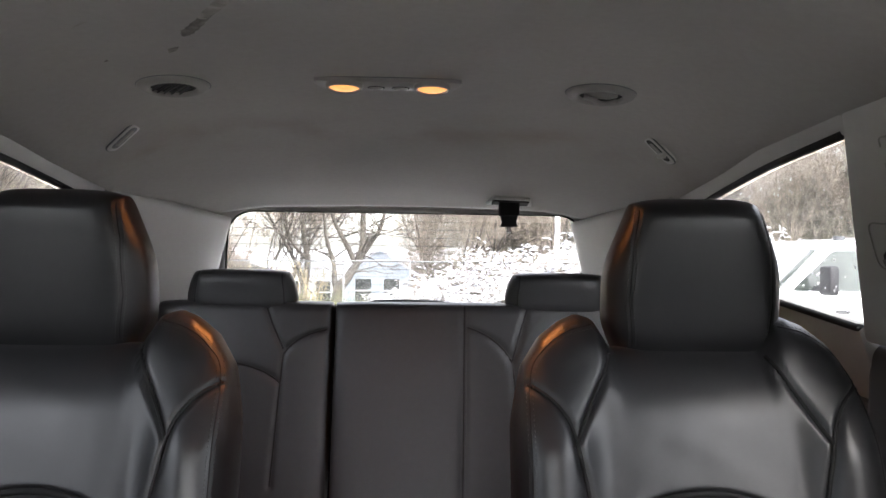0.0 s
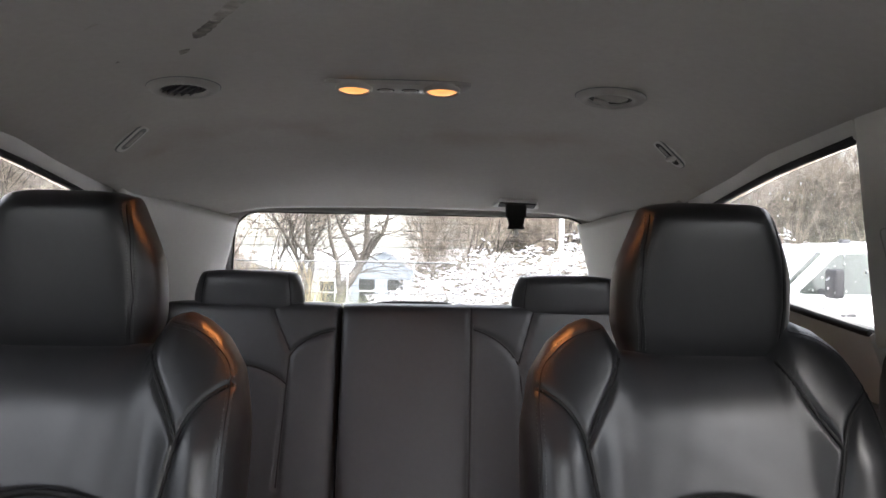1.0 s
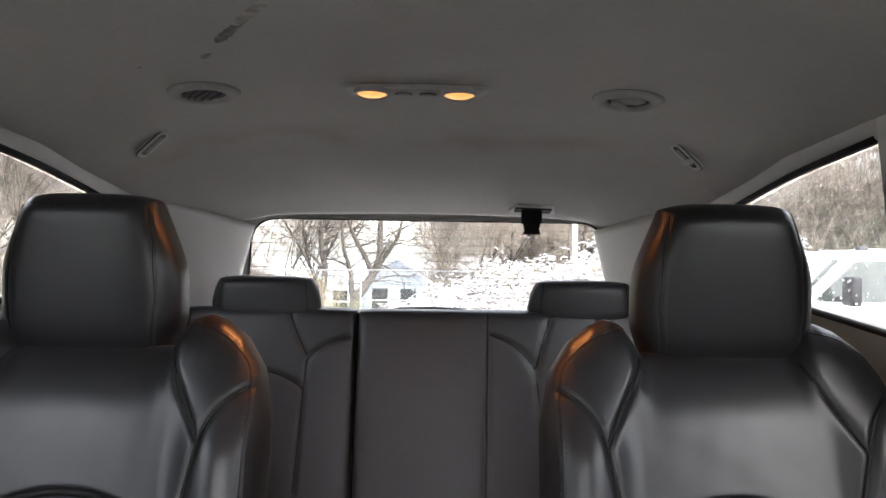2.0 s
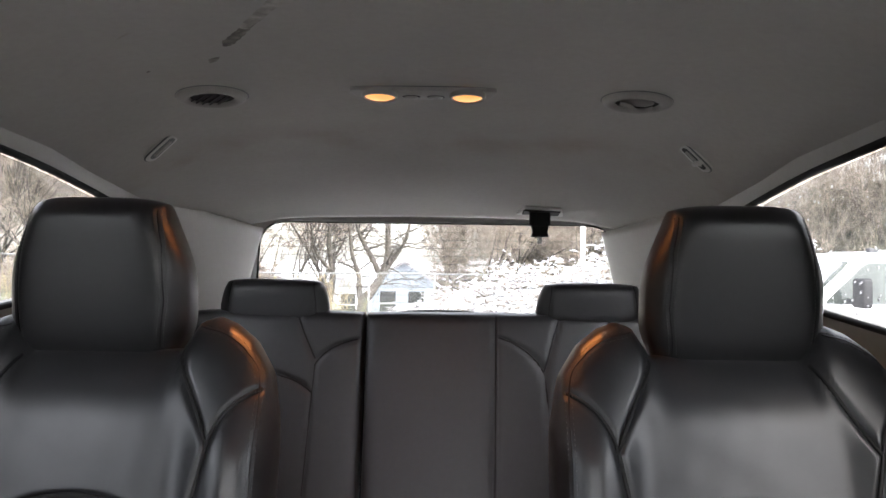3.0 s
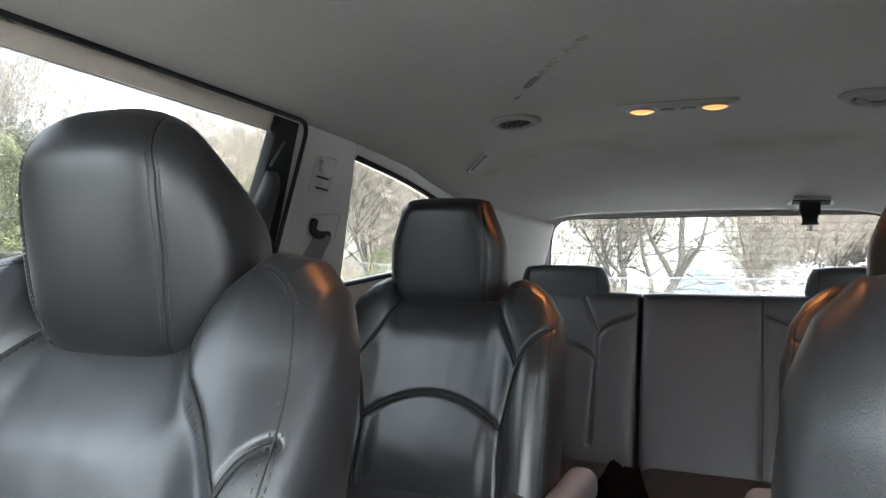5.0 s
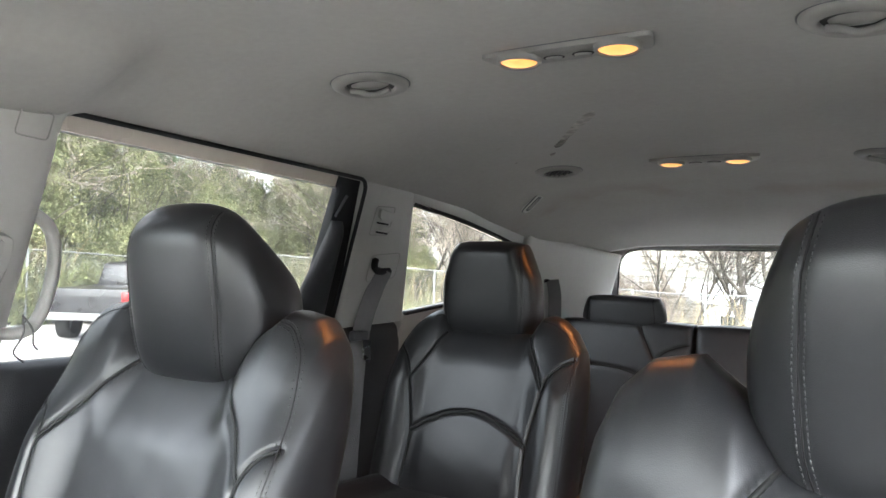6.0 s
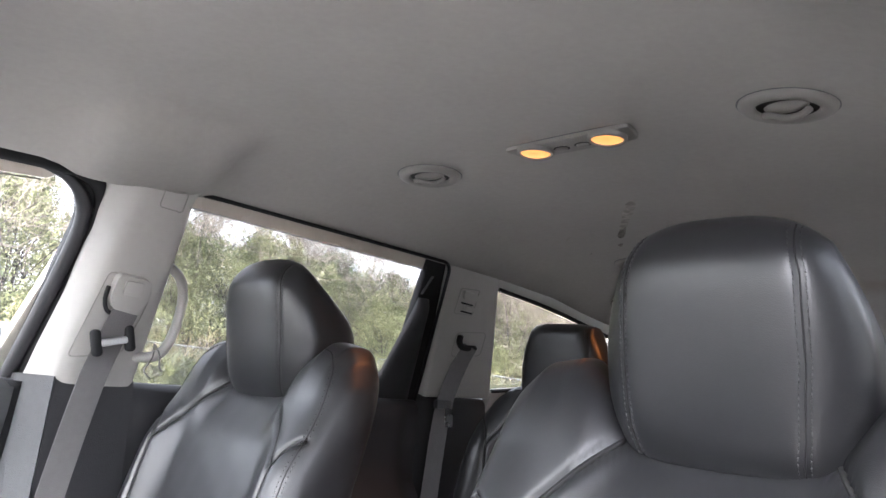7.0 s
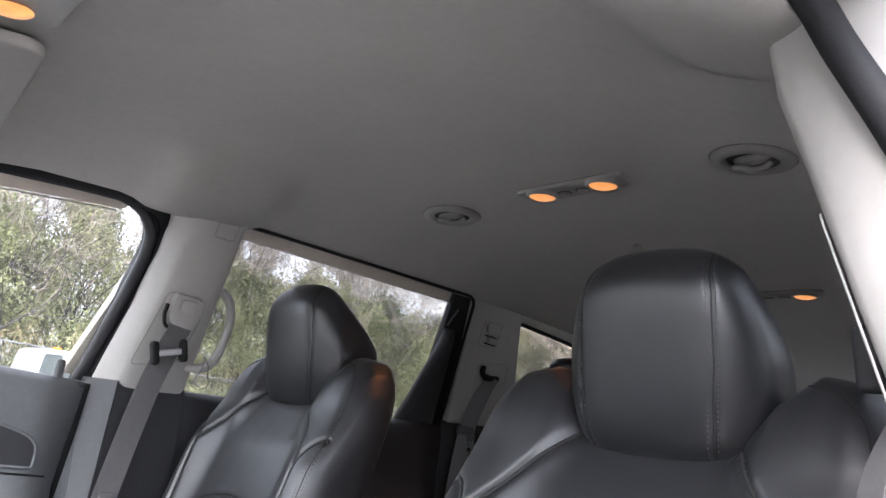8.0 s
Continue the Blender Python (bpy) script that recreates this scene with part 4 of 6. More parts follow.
tagged(ws, "clear windscreen pane", "window", kind="structure")

# ---------------------------------------------------------------- seats


def curve_on(pad, line, name, mat, parent, r=0.0022, lift=-0.001, label=""):
    pts = [pad.on(u, z, lift) for u, z in dense(line, 0.006)]
    return tube(name, pts, r, mat, parent, label, sides=5)


def bez(p, q, r, n=14):
    return [((1 - t) ** 2 * p[0] + 2 * t * (1 - t) * q[0] + t * t * r[0], (1 - t) ** 2 * p[1] + 2 * t * (1 - t) * q[1] + t * t * r[1]) for t in [i / n for i in range(n + 1)]]


def mirror(lines):
    return lines + [[(-u, z) for u, z in line] for line in lines]


def bend(x, r=0.008):
    """Zero below a fold, rising evenly past it, with a soft turn."""
    return (x + np.sqrt(x * x + r * r)) / 2


def captain_seat(name, label, front, at):
    """A leather seat with a yoke round its headrest."""
    seat = thing(name, label, "car seat", "front seats" if front else "second row seats", at)
    made = []
    if front:
        lean = lambda z: (z - 1.33) * 0.29
        top_u, top_z = [0, 0.085, 0.125, 0.16, 0.20, 0.225, 0.242, 0.25], [1.235, 1.24, 1.295, 1.322, 1.315, 1.29, 1.25, 1.19]
        W, jz = 0.25, 1.135
        seams = mirror([[(0.095, 1.242), (0.128, 1.205), (0.192, jz), (0.19, 1.08), (0.18, 0.98), (0.178, 0.85)], bez((0.192, jz), (0.20, 1.168), (0.226, 1.172))])
        edge_lines = mirror([[(0.15, 1.310), (0.185, 1.300), (0.210, 1.272), (0.221, 1.22), (0.226, 1.172), (0.226, 1.1), (0.224, 0.9)]])
    else:
        lean = lambda z: (z - 1.33) * 0.30
        top_u, top_z = [0, 0.105, 0.13, 0.15, 0.175, 0.205, 0.232, 0.25], [1.222, 1.222, 1.262, 1.268, 1.258, 1.235, 1.195, 1.12]
        W, jz = 0.25, 1.11
        seams = mirror([[(0.112, 1.215), (0.138, 1.168), (0.171, jz), (0.158, 1.05), (0.146, 0.985), (0.152, 0.85)], bez((0.171, jz), (0.182, 1.16), (0.228, 1.175))])
        edge_lines = mirror([[(0.135, 1.256), (0.17, 1.247), (0.203, 1.223), (0.225, 1.185), (0.230, 1.10), (0.230, 0.85)]])
    edge_lines = [[(p.x, p.y) for p in smooth_path([(u, z, 0) for u, z in line], 6)] for line in edge_lines]
    if front and at[0] > 0:
        edge_lines = edge_lines[:1]
    arc = [bez((-0.147 if not front else -0.182, 0.99), (0, 1.10), (0.147 if not front else 0.182, 0.99), 20)]
    top = lambda u: np.interp(np.abs(u), top_u, top_z)
    half = lambda b: W + 0 * b

    def swell(u, z):
        bol = sstep(np.abs(u), 0.12, 0.20) * (1 - sstep(z, jz - 0.02, jz + 0.10)) * 0.032
        lumbar = 0.012 * np.exp(-((z - 0.93) / 0.09) ** 2) * (1 - sstep(np.abs(u), 0.1, 0.16))
        scoop = -0.018 * (1 - sstep(np.abs(u), 0.09, 0.13)) * sstep(z, 1.14, 1.23)
        wrinkle = 0.0003 * np.sin(u * 90 + z * 40) * np.sin(z * 60 - u * 35) * (1 - sstep(np.abs(u), 0.1, 0.15))
        return 0.056 + bol + lumbar + scoop + wrinkle

    pad = Pad(half, 0.70, top, swell, lambda u, z: 0.065 + 0 * u, lean, 11.0, 2.5, 7.0, seams + arc, 0.008, 0.0045, 150, 190)
    made.append(pad.add("backrest", LEATHER, seat, "black leather backrest with sewn panels"))
    back = made[-1]
    for line in seams + arc:
        curve_on(pad, line, "seam", SEAM, back, 0.003 if line is not arc[0] else 0.0055, -0.006)
    stitches(pad, edge_lines if at[0] < 0 or not front else [], back)
    for line in edge_lines:
        curve_on(pad, line, "seam", SEAM, back, 0.0012, -0.0004)
    # headrest
    if front:
        hz0, hz1, hw = (1.208, 1.457, 0.128) if at[0] < 0 else (1.216, 1.450, 0.121)
        hhalf = lambda b: hw * (1.0 - 0.13 * sstep(b, 0.0, 1.0) - 0.09 * sstep(-b, 0.2, 1.0))
        htop = lambda u: hz1 - 0.026 * (np.abs(u) / hw) ** 2.5
        hlean = lambda z: -0.03 - (z - 1.33) * 0.16
        hswell = lambda u, z: 0.057 - 0.42 * bend(np.abs(u) / hw * 0.131 - 0.080, 0.016) - 0.5 * bend(z - hz1 + 0.040, 0.016)
        hseams = mirror([[(u * hw / 0.131, z) for u, z in ((0.075, 1.222), (0.083, 1.26), (0.087, 1.32), (0.085, 1.39), (0.074, hz1 - 0.014))]])
        hn, hm, hv = 4.6, 2.3, 5.0
    else:
        hz0, hz1, hw = 1.203, 1.440, 0.130
        hhalf = lambda b: hw * (1.0 - 0.24 * sstep(b, -0.15, 1.0) ** 1.3 - 0.08 * sstep(-b, 0.5, 1.0))
        htop = lambda u: hz1 - 0.006 * (np.abs(u) / hw) ** 4
        hlean = lambda z: (z - 1.33) * -0.06
        hswell = lambda u, z: 0.06 - 0.7 * bend(np.abs(u) - 0.100 * hhalf((z - hz0) / (hz1 - hz0) * 2 - 1) / hw, 0.007) - 0.6 * bend(z - hz1 + 0.022, 0.008)
        hseams = mirror([[(0.097, 1.225), (0.104, 1.29), (0.099, 1.37), (0.0885, 1.420)]])
        hn, hm, hv = 9.0, 3.2, 9.0
    hu = 0.0 if front else math.copysign(0.024, at[0])
    hp = Pad(hhalf, hz0, htop, hswell, lambda u, z: (0.122 - 0.085 * sstep(z, 1.33, 1.457) if front else 0.06) - 0.02 * (u / hw) ** 2, hlean, hn, hm, hv, hseams, 0.002, 0.003, 90, 90, u0=hu, corner=0.13 if front else 0.06)
    hr = hp.add("headrest", LEATHER, seat, "black leather headrest with stitched side panels")
    made.append(hr)
    for line in hseams:
        curve_on(hp, line, "seam", SEAM, hr, 0.0009, -0.0014)
    stitches(hp, hseams, hr, off=0.0042)
    for u in (-0.055, 0.055):
        made.append(tube("headrest_post", [(u + hu, 0.005 + lean(1.15), 1.12), (u + hu, hlean(1.24), 1.24)], 0.007, CHROME, seat, "metal headrest post", sides=10))
    # cushion and base
    cz = 0.80
    cush = Pad(lambda b: 0.25 + 0 * b, -0.62, lambda u: -0.10 + 0 * u, lambda u, z: 0.06 + 0.03 * sstep(np.abs(u), 0.14, 0.2), lambda u, z: 0.08 + 0 * u, lambda z: 0 * z, 8, 3, na=40, nb=40)
    v = np.array(cush.data[0])
    made.append(mesh("cushion", [(a, c, cz - b + 0.06 * (-c - 0.1)) for a, b, c in v], cush.data[1], LEATHER, seat, "black leather seat cushion"))
    made.append(part("seat_base", box_bm((-0.21, -0.56, 0.50), (0.21, -0.10, 0.74), 0.03), DARK, seat, "dark plastic seat base", True, 40))
    if not front:
        inner = -1 if at[0] > 0 else 1
        ua = inner * 0.275
        made.append(part("armrest", box_bm((ua - 0.032, -0.40, 0.835), (ua + 0.032, -0.02, 0.905), 0.028, 5), ARM, seat, "grey padded folding armrest", True))
    for ob in made:
        ob.matrix_parent_inverse = Matrix.Translation((0, 0, -0.5))
    return seat


captain_seat("front_seat", "black leather front passenger seat with stitched headrest", True, (-0.421, 0.232, 0.478))
captain_seat("front_seat", "black leather driver seat with stitched headrest", True, (0.402, 0.180, 0.468))
captain_seat("second_row_seat", "black leather captain chair behind the passenger seat", False, (-0.436, 1.128, 0.492))
captain_seat("second_row_seat", "black leather captain chair behind the driver seat", False, (0.438, 1.128, 0.492))


def bench(name, label, x0, x1, seams, folds, heads):
    """One part of the split third row."""
    mid, half = (x0 + x1) / 2, (x1 - x0) / 2
    b = thing(name, label, "car seat", "third row seats", (mid, 2.03, 0.5))
    lean = lambda z: (z - 1.2) * 0.22
    loc = [[(u - mid, z) for u, z in line] for line in seams]
    pad = Pad(lambda t: half + 0 * t, 0.66, lambda u: 1.205 - 0.004 * (u / half) ** 8, lambda u, z: 0.05 + 0.004 * np.sin((u + mid) * 9), lambda u, z: 0.06 + 0 * u, lean, 26, 5.0, None, loc, 0.006, 0.006, 110, 110)
    made = [pad.add("backrest", LIT_LEATHER, b, "charcoal vinyl backrest")]
    for line in loc:
        curve_on(pad, line, "seam", SEAM, made[0], 0.0022, -0.005)
    if folds:
        stitches(pad, [[(u - mid, z) for u, z in line] for line in folds], made[0], off=0.006)
    for hx in heads:
        hp = Pad(lambda t: 0.147 * (1.0 - 0.08 * sstep(t, -0.3, 1.0) - 0.06 * sstep(-t, 0.3, 1.0)), 1.168, lambda u: 1.290 - 0.004 * (u / 0.147) ** 4, lambda u, z: 0.05 - 0.02 * sstep(np.abs(u), 0.11, 0.147), lambda u, z: 0.055 + 0 * u, lambda z: (z - 1.2) * -0.02, 5, 2.6, None,
                 mirror([[(0.118, 1.18), (0.116, 1.23), (0.108, 1.288)]]), 0.003, 0.004, 60, 50, u0=hx - mid, corner=0.08)
        hr = hp.add("headrest", LIT_LEATHER, b, "low charcoal vinyl headrest")
        for line in mirror([[(0.118, 1.18), (0.116, 1.23), (0.108, 1.286)]]):
            curve_on(hp, line, "seam", SEAM, hr, 0.0014, -0.002)
        made.append(hr)
    cush = box_bm((-half, -0.56, 0.51), (half, -0.06, 0.70), 0.05, 4)
    made.append(part("cushion", cush, LEATHER, b, "black leather bench cushion", True))
    if folds:
        # black filler, added so that no daylight comes through the split
        made.append(part("gap_cover", box_bm((x0 - 0.03 - mid, 0.035, 0.6), (x0 + 0.02 - mid, 0.055, 1.19), 0.003), RUBBER, b, "added black filler that keeps the split dark"))
    for i, ob in enumerate(made):
        ob.matrix_parent_inverse = Matrix.Translation((0, 0.0, -0.5))
    return b


bench("third_row_seat", "narrow part of the black leather third row bench", -0.63, -0.174,
      [[(-0.345, 1.195), (-0.327, 1.15), (-0.295, 1.085)], bez((-0.185, 1.135), (-0.265, 1.12), (-0.295, 1.07)) + [(-0.30, 0.98), (-0.312, 0.75)], bez((-0.40, 1.045), (-0.34, 1.035), (-0.30, 1.0)), bez((-0.58, 1.04), (-0.5, 1.06), (-0.40, 1.045))], [], [-0.417])
bench("third_row_seat", "wide part of the black leather third row bench", -0.166, 0.64,
      [[(0.178, 1.20), (0.176, 0.9), (0.172, 0.68)], [(0.345, 1.195), (0.33, 1.15), (0.303, 1.06)], bez((0.185, 1.145), (0.27, 1.12), (0.303, 1.055)) + [(0.312, 0.98), (0.32, 0.75)]], [[(0.178, 1.20), (0.176, 0.9), (0.172, 0.68)]], [0.436])

# ---------------------------------------------------------------- roof fittings


def on_roof(x, y, down=0.0):
    """A frame on the headliner whose -z points down out of it."""
    nrm = -roof_normal(x, y)
    ax = Vector((1, 0, 0)) - nrm * nrm.x
    ax.normalize()
    ay = nrm.cross(ax)
    m = Matrix((ax, ay, nrm)).transposed().to_4x4()
    return Matrix.Translation(Vector((x, y, roof_z(x, y))) - nrm * down) @ m


def lathe(profile, n=40, sx=1.0, sy=1.0):
    verts = [(r * math.cos(2 * math.pi * i / n) * sx, r * math.sin(2 * math.pi * i / n) * sy, z) for r, z in profile for i in range(n)]
    faces = [(j * n + i, j * n + (i + 1) % n, (j + 1) * n + (i + 1) % n, (j + 1) * n + i) for j in range(len(profile) - 1) for i in range(n)]
    return verts, faces


def dome_lamp(y, half, sep, cone):
    d = thing("dome_lamp", "beige ceiling lamp unit with two lit reading lights", "ceiling lamp", "ceiling lamps")
    d.matrix_world = on_roof(0, y)
    outline2 = rounded([(-half, -0.026), (-half + 0.014, 0.03), (half - 0.014, 0.03), (half, -0.026)], 0.012)
    bowed = []
    for i, (a, b) in enumerate(outline2):
        bowed.append((a, b + (0.006 * (1 - (a / half) ** 2) if b > 0 else 0), 0.002))
    tube("housing_gap", [(a * 1.012, b * 1.04, -0.0002) for a, b, c in bowed], 0.0013, DARK, d, "dark gap round the lamp housing", closed=True, sides=6)
    part("housing", prism_bm(bowed, (0, 0, -0.010), 0.004, 3), FITTING, d, "beige lamp housing", True, 40)
    for s in (-1, 1):
        mesh("lamp_rim", *lathe([(0.032, -0.006), (0.031, -0.013), (0.0285, -0.016), (0.026, -0.0145), (0.025, -0.011)], 32), FITTING, d, "raised beige ring").location = (s * sep, -0.002, 0)
        lens = mesh("lamp_lens", *lathe([(0.0255, -0.0125), (0.02, -0.0150), (0.01, -0.0162), (0.0001, -0.0166)], 32), LENS, d, "lit warm yellow lens")
        lens.location = (s * sep, -0.002, 0)
        lamp = bpy.data.lights.new("reading_light", "SPOT")
        lamp.energy, lamp.color, lamp.spot_size, lamp.spot_blend, lamp.shadow_soft_size = 0.85, (1.0, 0.34, 0.09), radians(cone), 1.0, 0.04
        lo = new("reading_light", lamp)
        lo.parent = d
        lo.location = (s * sep, -0.002, -0.022)
        tub = mesh("switch", *lathe([(0.013, -0.0095), (0.011, -0.013), (0.006, -0.0135), (0.0001, -0.0132)], 20, 1.0, 0.62), FITTING, d, "oval switch")
        tub.location = (s * 0.021, 0.004, 0)
        mesh("switch_gap", *lathe([(0.0155, -0.0102), (0.0135, -0.0112), (0.012, -0.0100)], 20, 1.0, 0.66), SEAM, d, "dark gap round the switch").location = (s * 0.021, 0.004, 0)
    return d


dome_lamp(0.45, 0.123, 0.071, 104)
dome_lamp(1.297, 0.127, 0.075, 138)


def air_vent(x, y, r, opened, spin):
    v = thing("air_vent", "round beige ceiling air vent, %s" % ("open with dark slats" if opened else "closed flap"), "air vent", "ceiling air vents")
    v.matrix_world = on_roof(x, y)
    mesh("vent_ring", *lathe([(r, 0.002), (r, -0.003), (r * 0.97, -0.006), (r * 0.85, -0.009), (r * 0.68, -0.009), (r * 0.64, -0.006), (r * 0.62, 0.004)], 48), FITTING, v, "beige outer ring")
    tube("ring_gap", [(math.cos(2 * math.pi * i / 48) * (r + 0.0012), math.sin(2 * math.pi * i / 48) * (r + 0.0012), -0.0004) for i in range(48)], 0.0014, DARK, v, "dark gap between ring and headliner", closed=True, sides=6)
    mesh("vent_cavity", *lathe([(r * 0.63, -0.003), (r * 0.4, -0.0025), (0.0001, -0.002)], 40), VENT_DARK, v, "dark vent opening")
    rot = Matrix.Rotation(radians(spin), 4, "Z")
    if opened:
        for i in range(-2, 3):
            h = math.sqrt(max(0.05, 1 - (i * 0.36) ** 2)) * r * 0.58
            sl = box_bm((-0.0012, -h, -0.010), (0.0012, h, 0.0), 0.0008, 1)
            ob = part("vent_slat", sl, DARK2, v, "thin slanted slat")
            ob.matrix_local = rot @ Matrix.Translation((i * r * 0.2, 0, 0.0)) @ Matrix.Rotation(radians(25), 4, "Y")
    else:
        disc = lathe([(r * 0.54, -0.003), (r * 0.48, -0.009), (r * 0.3, -0.013), (0.0001, -0.014)], 36, 1.0, 0.6)
        ob = mesh("vent_flap", *disc, FITTING, v, "closed beige flap")
        ob.matrix_local = rot @ Matrix.Translation((0, -0.002, 0.004)) @ Matrix.Rotation(radians(10), 4, "X")
        fin = tube("vent_fin", smooth_path([(-r * 0.5, -0.004, -0.010), (-r * 0.25, -0.008, -0.014), (0, 0.0, -0.018), (r * 0.25, 0.008, -0.014), (r * 0.5, 0.004, -0.010)]), 0.005, FITTING, v, "raised wavy finger fin", sides=8, flat=0.8)
        fin.matrix_local = rot
    return v


air_vent(-0.338, 0.455, 0.062, False, 20)
air_vent(0.344, 0.452, 0.062, False, -15)
air_vent(-0.364, 1.298, 0.059, True, 40)
air_vent(0.366, 1.296, 0.059, False, 0)


def roof_hook(x, y, yaw, torn):
    h = thing("roof_hook", "small beige oval hook plate in the headliner" + (", loose clip hanging out" if torn else ""), "coat hook", "roof hooks")
    h.matrix_world = on_roof(x, y, 0.002) @ Matrix.Rotation(radians(yaw), 4, "Y") @ Matrix.Rotation(radians(12 if x > 0 else -12), 4, "Z")
    ov = rounded([(-0.04, -0.018), (-0.04, 0.018), (0.04, 0.018), (0.04, -0.018)], 0.0175, 8)
    part("hook_plate", prism_bm([(a, b, 0.002) for a, b in ov], (0, 0, -0.009), 0.003, 2), TRIM, h, "beige oval plate", True, 40)
    # dark oval and ring draw the shade in and round the plate
    ov2 = rounded([(-0.031, -0.0105), (-0.031, 0.0105), (0.031, 0.0105), (0.031, -0.0105)], 0.010, 6)
    part("hook_recess", prism_bm([(a, b, -0.0064) for a, b in ov2], (0, 0, -0.0010)), VENT_DARK if torn else DARK, h, "dark oval for the shade in the recess")
    ring = [(a, b, -0.0045) for a, b in rounded([(-0.041, -0.019), (-0.041, 0.019), (0.041, 0.019), (0.041, -0.019)], 0.0185, 8)]
    tube("hook_edge", ring, 0.0017, DARK, h, "shaded edge of the plate", closed=True, sides=6)
    part("hook_lever", box_bm((-0.022, -0.0045, -0.0095), (0.022, 0.0045, -0.006), 0.0018), FITTING, h, "beige lever", True)
    if torn:
        part("hook_clip", box_bm((0.004, -0.026, -0.018), (0.013, 0.006, -0.008), 0.003), TRIM, h, "loose beige clip", True)
    return h


roof_hook(-0.527, 1.490, -14, False)
roof_hook(0.537, 1.495, 14, True)

# centre belt that hangs from the rear of the roof
cb = thing("roof_seat_belt", "black belt buckle hanging from a beige roof plate", "seat belt", "", (0.316, 2.155, roof_z(0.316, 2.155)))
fr = on_roof(0.316, 2.155)
cb.matrix_world = fr
pl = rounded([(-0.068, 0.035), (-0.052, -0.045), (0.052, -0.045), (0.068, 0.035)], 0.008)
part("belt_plate", prism_bm([(a, b, 0.002) for a, b in pl], (0, 0, -0.009), 0.003, 2), TRIM, cb, "beige roof plate", True, 40)
part("belt_mouth", box_bm((-0.053, -0.028, -0.010), (0.053, 0.022, -0.005), 0.003), VENT_DARK, cb, "dark belt mouth")
down = fr.inverted().to_3x3() @ Vector((0, 0, -1))
hang = Matrix.Translation((-0.004, -0.006, 0)) @ Vector((0, 0, -1)).rotation_difference(down).to_matrix().to_4x4()
ob = part("buckle", box_bm((-0.030, -0.012, -0.048), (0.030, 0.012, -0.004), 0.007, 3), RUBBER, cb, "black belt buckle", True)
ob.matrix_local = hang
ob = part("buckle_neck", prism_bm([(a, -0.010, z) for a, z in rounded([(-0.025, -0.045), (0.025, -0.045), (0.020, -0.066), (0.026, -0.078), (-0.026, -0.078), (-0.020, -0.066)], 0.004)], (0, 0.02, 0), 0.003), RUBBER, cb, "waisted black buckle end", True, 40)
ob.matrix_local = hang
ob = part("buckle_tongue", box_bm((-0.007, -0.002, -0.098), (0.007, 0.002, -0.075), 0.001), CHROME, cb, "small metal tongue")
ob.matrix_local = hang

# front overhead console and passenger visor
oc = thing("overhead_console", "beige overhead console with a lit lamp", "overhead console", "", (-0.02, -0.50, roof_z(0, -0.5)))
oc.matrix_world = on_roof(-0.01, -0.498)
part("console_body", prism_bm([(a, b, 0.003) for a, b in rounded([(-0.13, -0.08), (-0.12, 0.085), (0.12, 0.085), (0.13, -0.08)], 0.03, 6)], (0, 0, -0.018), 0.007, 3), FITTING, oc, "beige console body", True, 40)
for s in (-1, 1):
    ln = mesh("lamp_lens", *lathe([(0.024, -0.017), (0.018, -0.0195), (0.0001, -0.0215)], 28), LENS, oc, "lit warm yellow lens")
    ln.location = (s * 0.085, 0.03, 0)
vz = thing("sun_visor", "folded fabric sun visor under the headliner", "sun visor", "", (-0.40, -0.55, 1.6))
vs = part("visor_panel", prism_bm([(x, y, roof_z(x, y) - 0.012) for x, y in rounded([(-0.57, -0.70), (-0.57, -0.395), (-0.165, -0.405), (-0.15, -0.70)], 0.04, 6)], (0, 0, -0.018), 0.006, 3), HEADLINER, vz, "", True, 40)
vs.matrix_parent_inverse = vz.matrix_world.inverted()

# scuffs on the headliner
SCUFF = material("scuff_dirt", (0.125, 0.115, 0.102), 0.9, vary=0.5, mix_scale=40)
SMEAR = material("smeared_dirt", (0.27, 0.255, 0.23), 0.9, vary=0.25, mix_scale=40)


def scuff(points, widths, mat):
    """A ragged streak of dirt along the points."""
    pts, wid = [], []
    for i in range(len(points) - 1):
        for k in range(8):
            t = k / 8
            pts.append(Vector(points[i]).lerp(Vector(points[i + 1]), t) + Vector((random.gauss(0, 0.0003), random.gauss(0, 0.0003))))
            wid.append((widths[i] * (1 - t) + widths[i + 1] * t) * random.uniform(0.85, 1.08))
    pts.append(Vector(points[-1]))
    widths = wid + [widths[-1]]
    verts = []
    for i, p in enumerate(pts):
        d = pts[min(i + 1, len(pts) - 1)] - pts[max(i - 1, 0)]
        nrm = Vector((-d.y, d.x)).normalized()
        for s in (-1, 1):
            q = p + nrm * s * widths[i] * (0.9 + 0.18 * random.random())
            verts.append((q.x, q.y, roof_z(q.x, q.y) - 0.0006))
    faces = [(2 * i, 2 * i + 1, 2 * i + 3, 2 * i + 2) for i in range(len(pts) - 1)]
    return mesh("scuff_mark", verts, faces, mat, headliner, "dark dirty scuff in the fabric", smooth=False)


scuff([(-0.272, 1.060), (-0.262, 1.046), (-0.238, 1.012), (-0.214, 0.978), (-0.196, 0.952)], [0.002, 0.009, 0.0085, 0.006, 0.001], SCUFF)
scuff([(-0.254, 1.030), (-0.205, 0.963), (-0.155, 0.893), (-0.105, 0.823), (-0.090, 0.800)], [0.002, 0.009, 0.010, 0.011, 0.002], SMEAR)
scuff([(-0.314, 1.128), (-0.304, 1.114), (-0.292, 1.102)], [0.001, 0.007, 0.001], SCUFF)
scuff([(-0.417, 1.150), (-0.41, 1.145)], [0.001, 0.003], SCUFF)
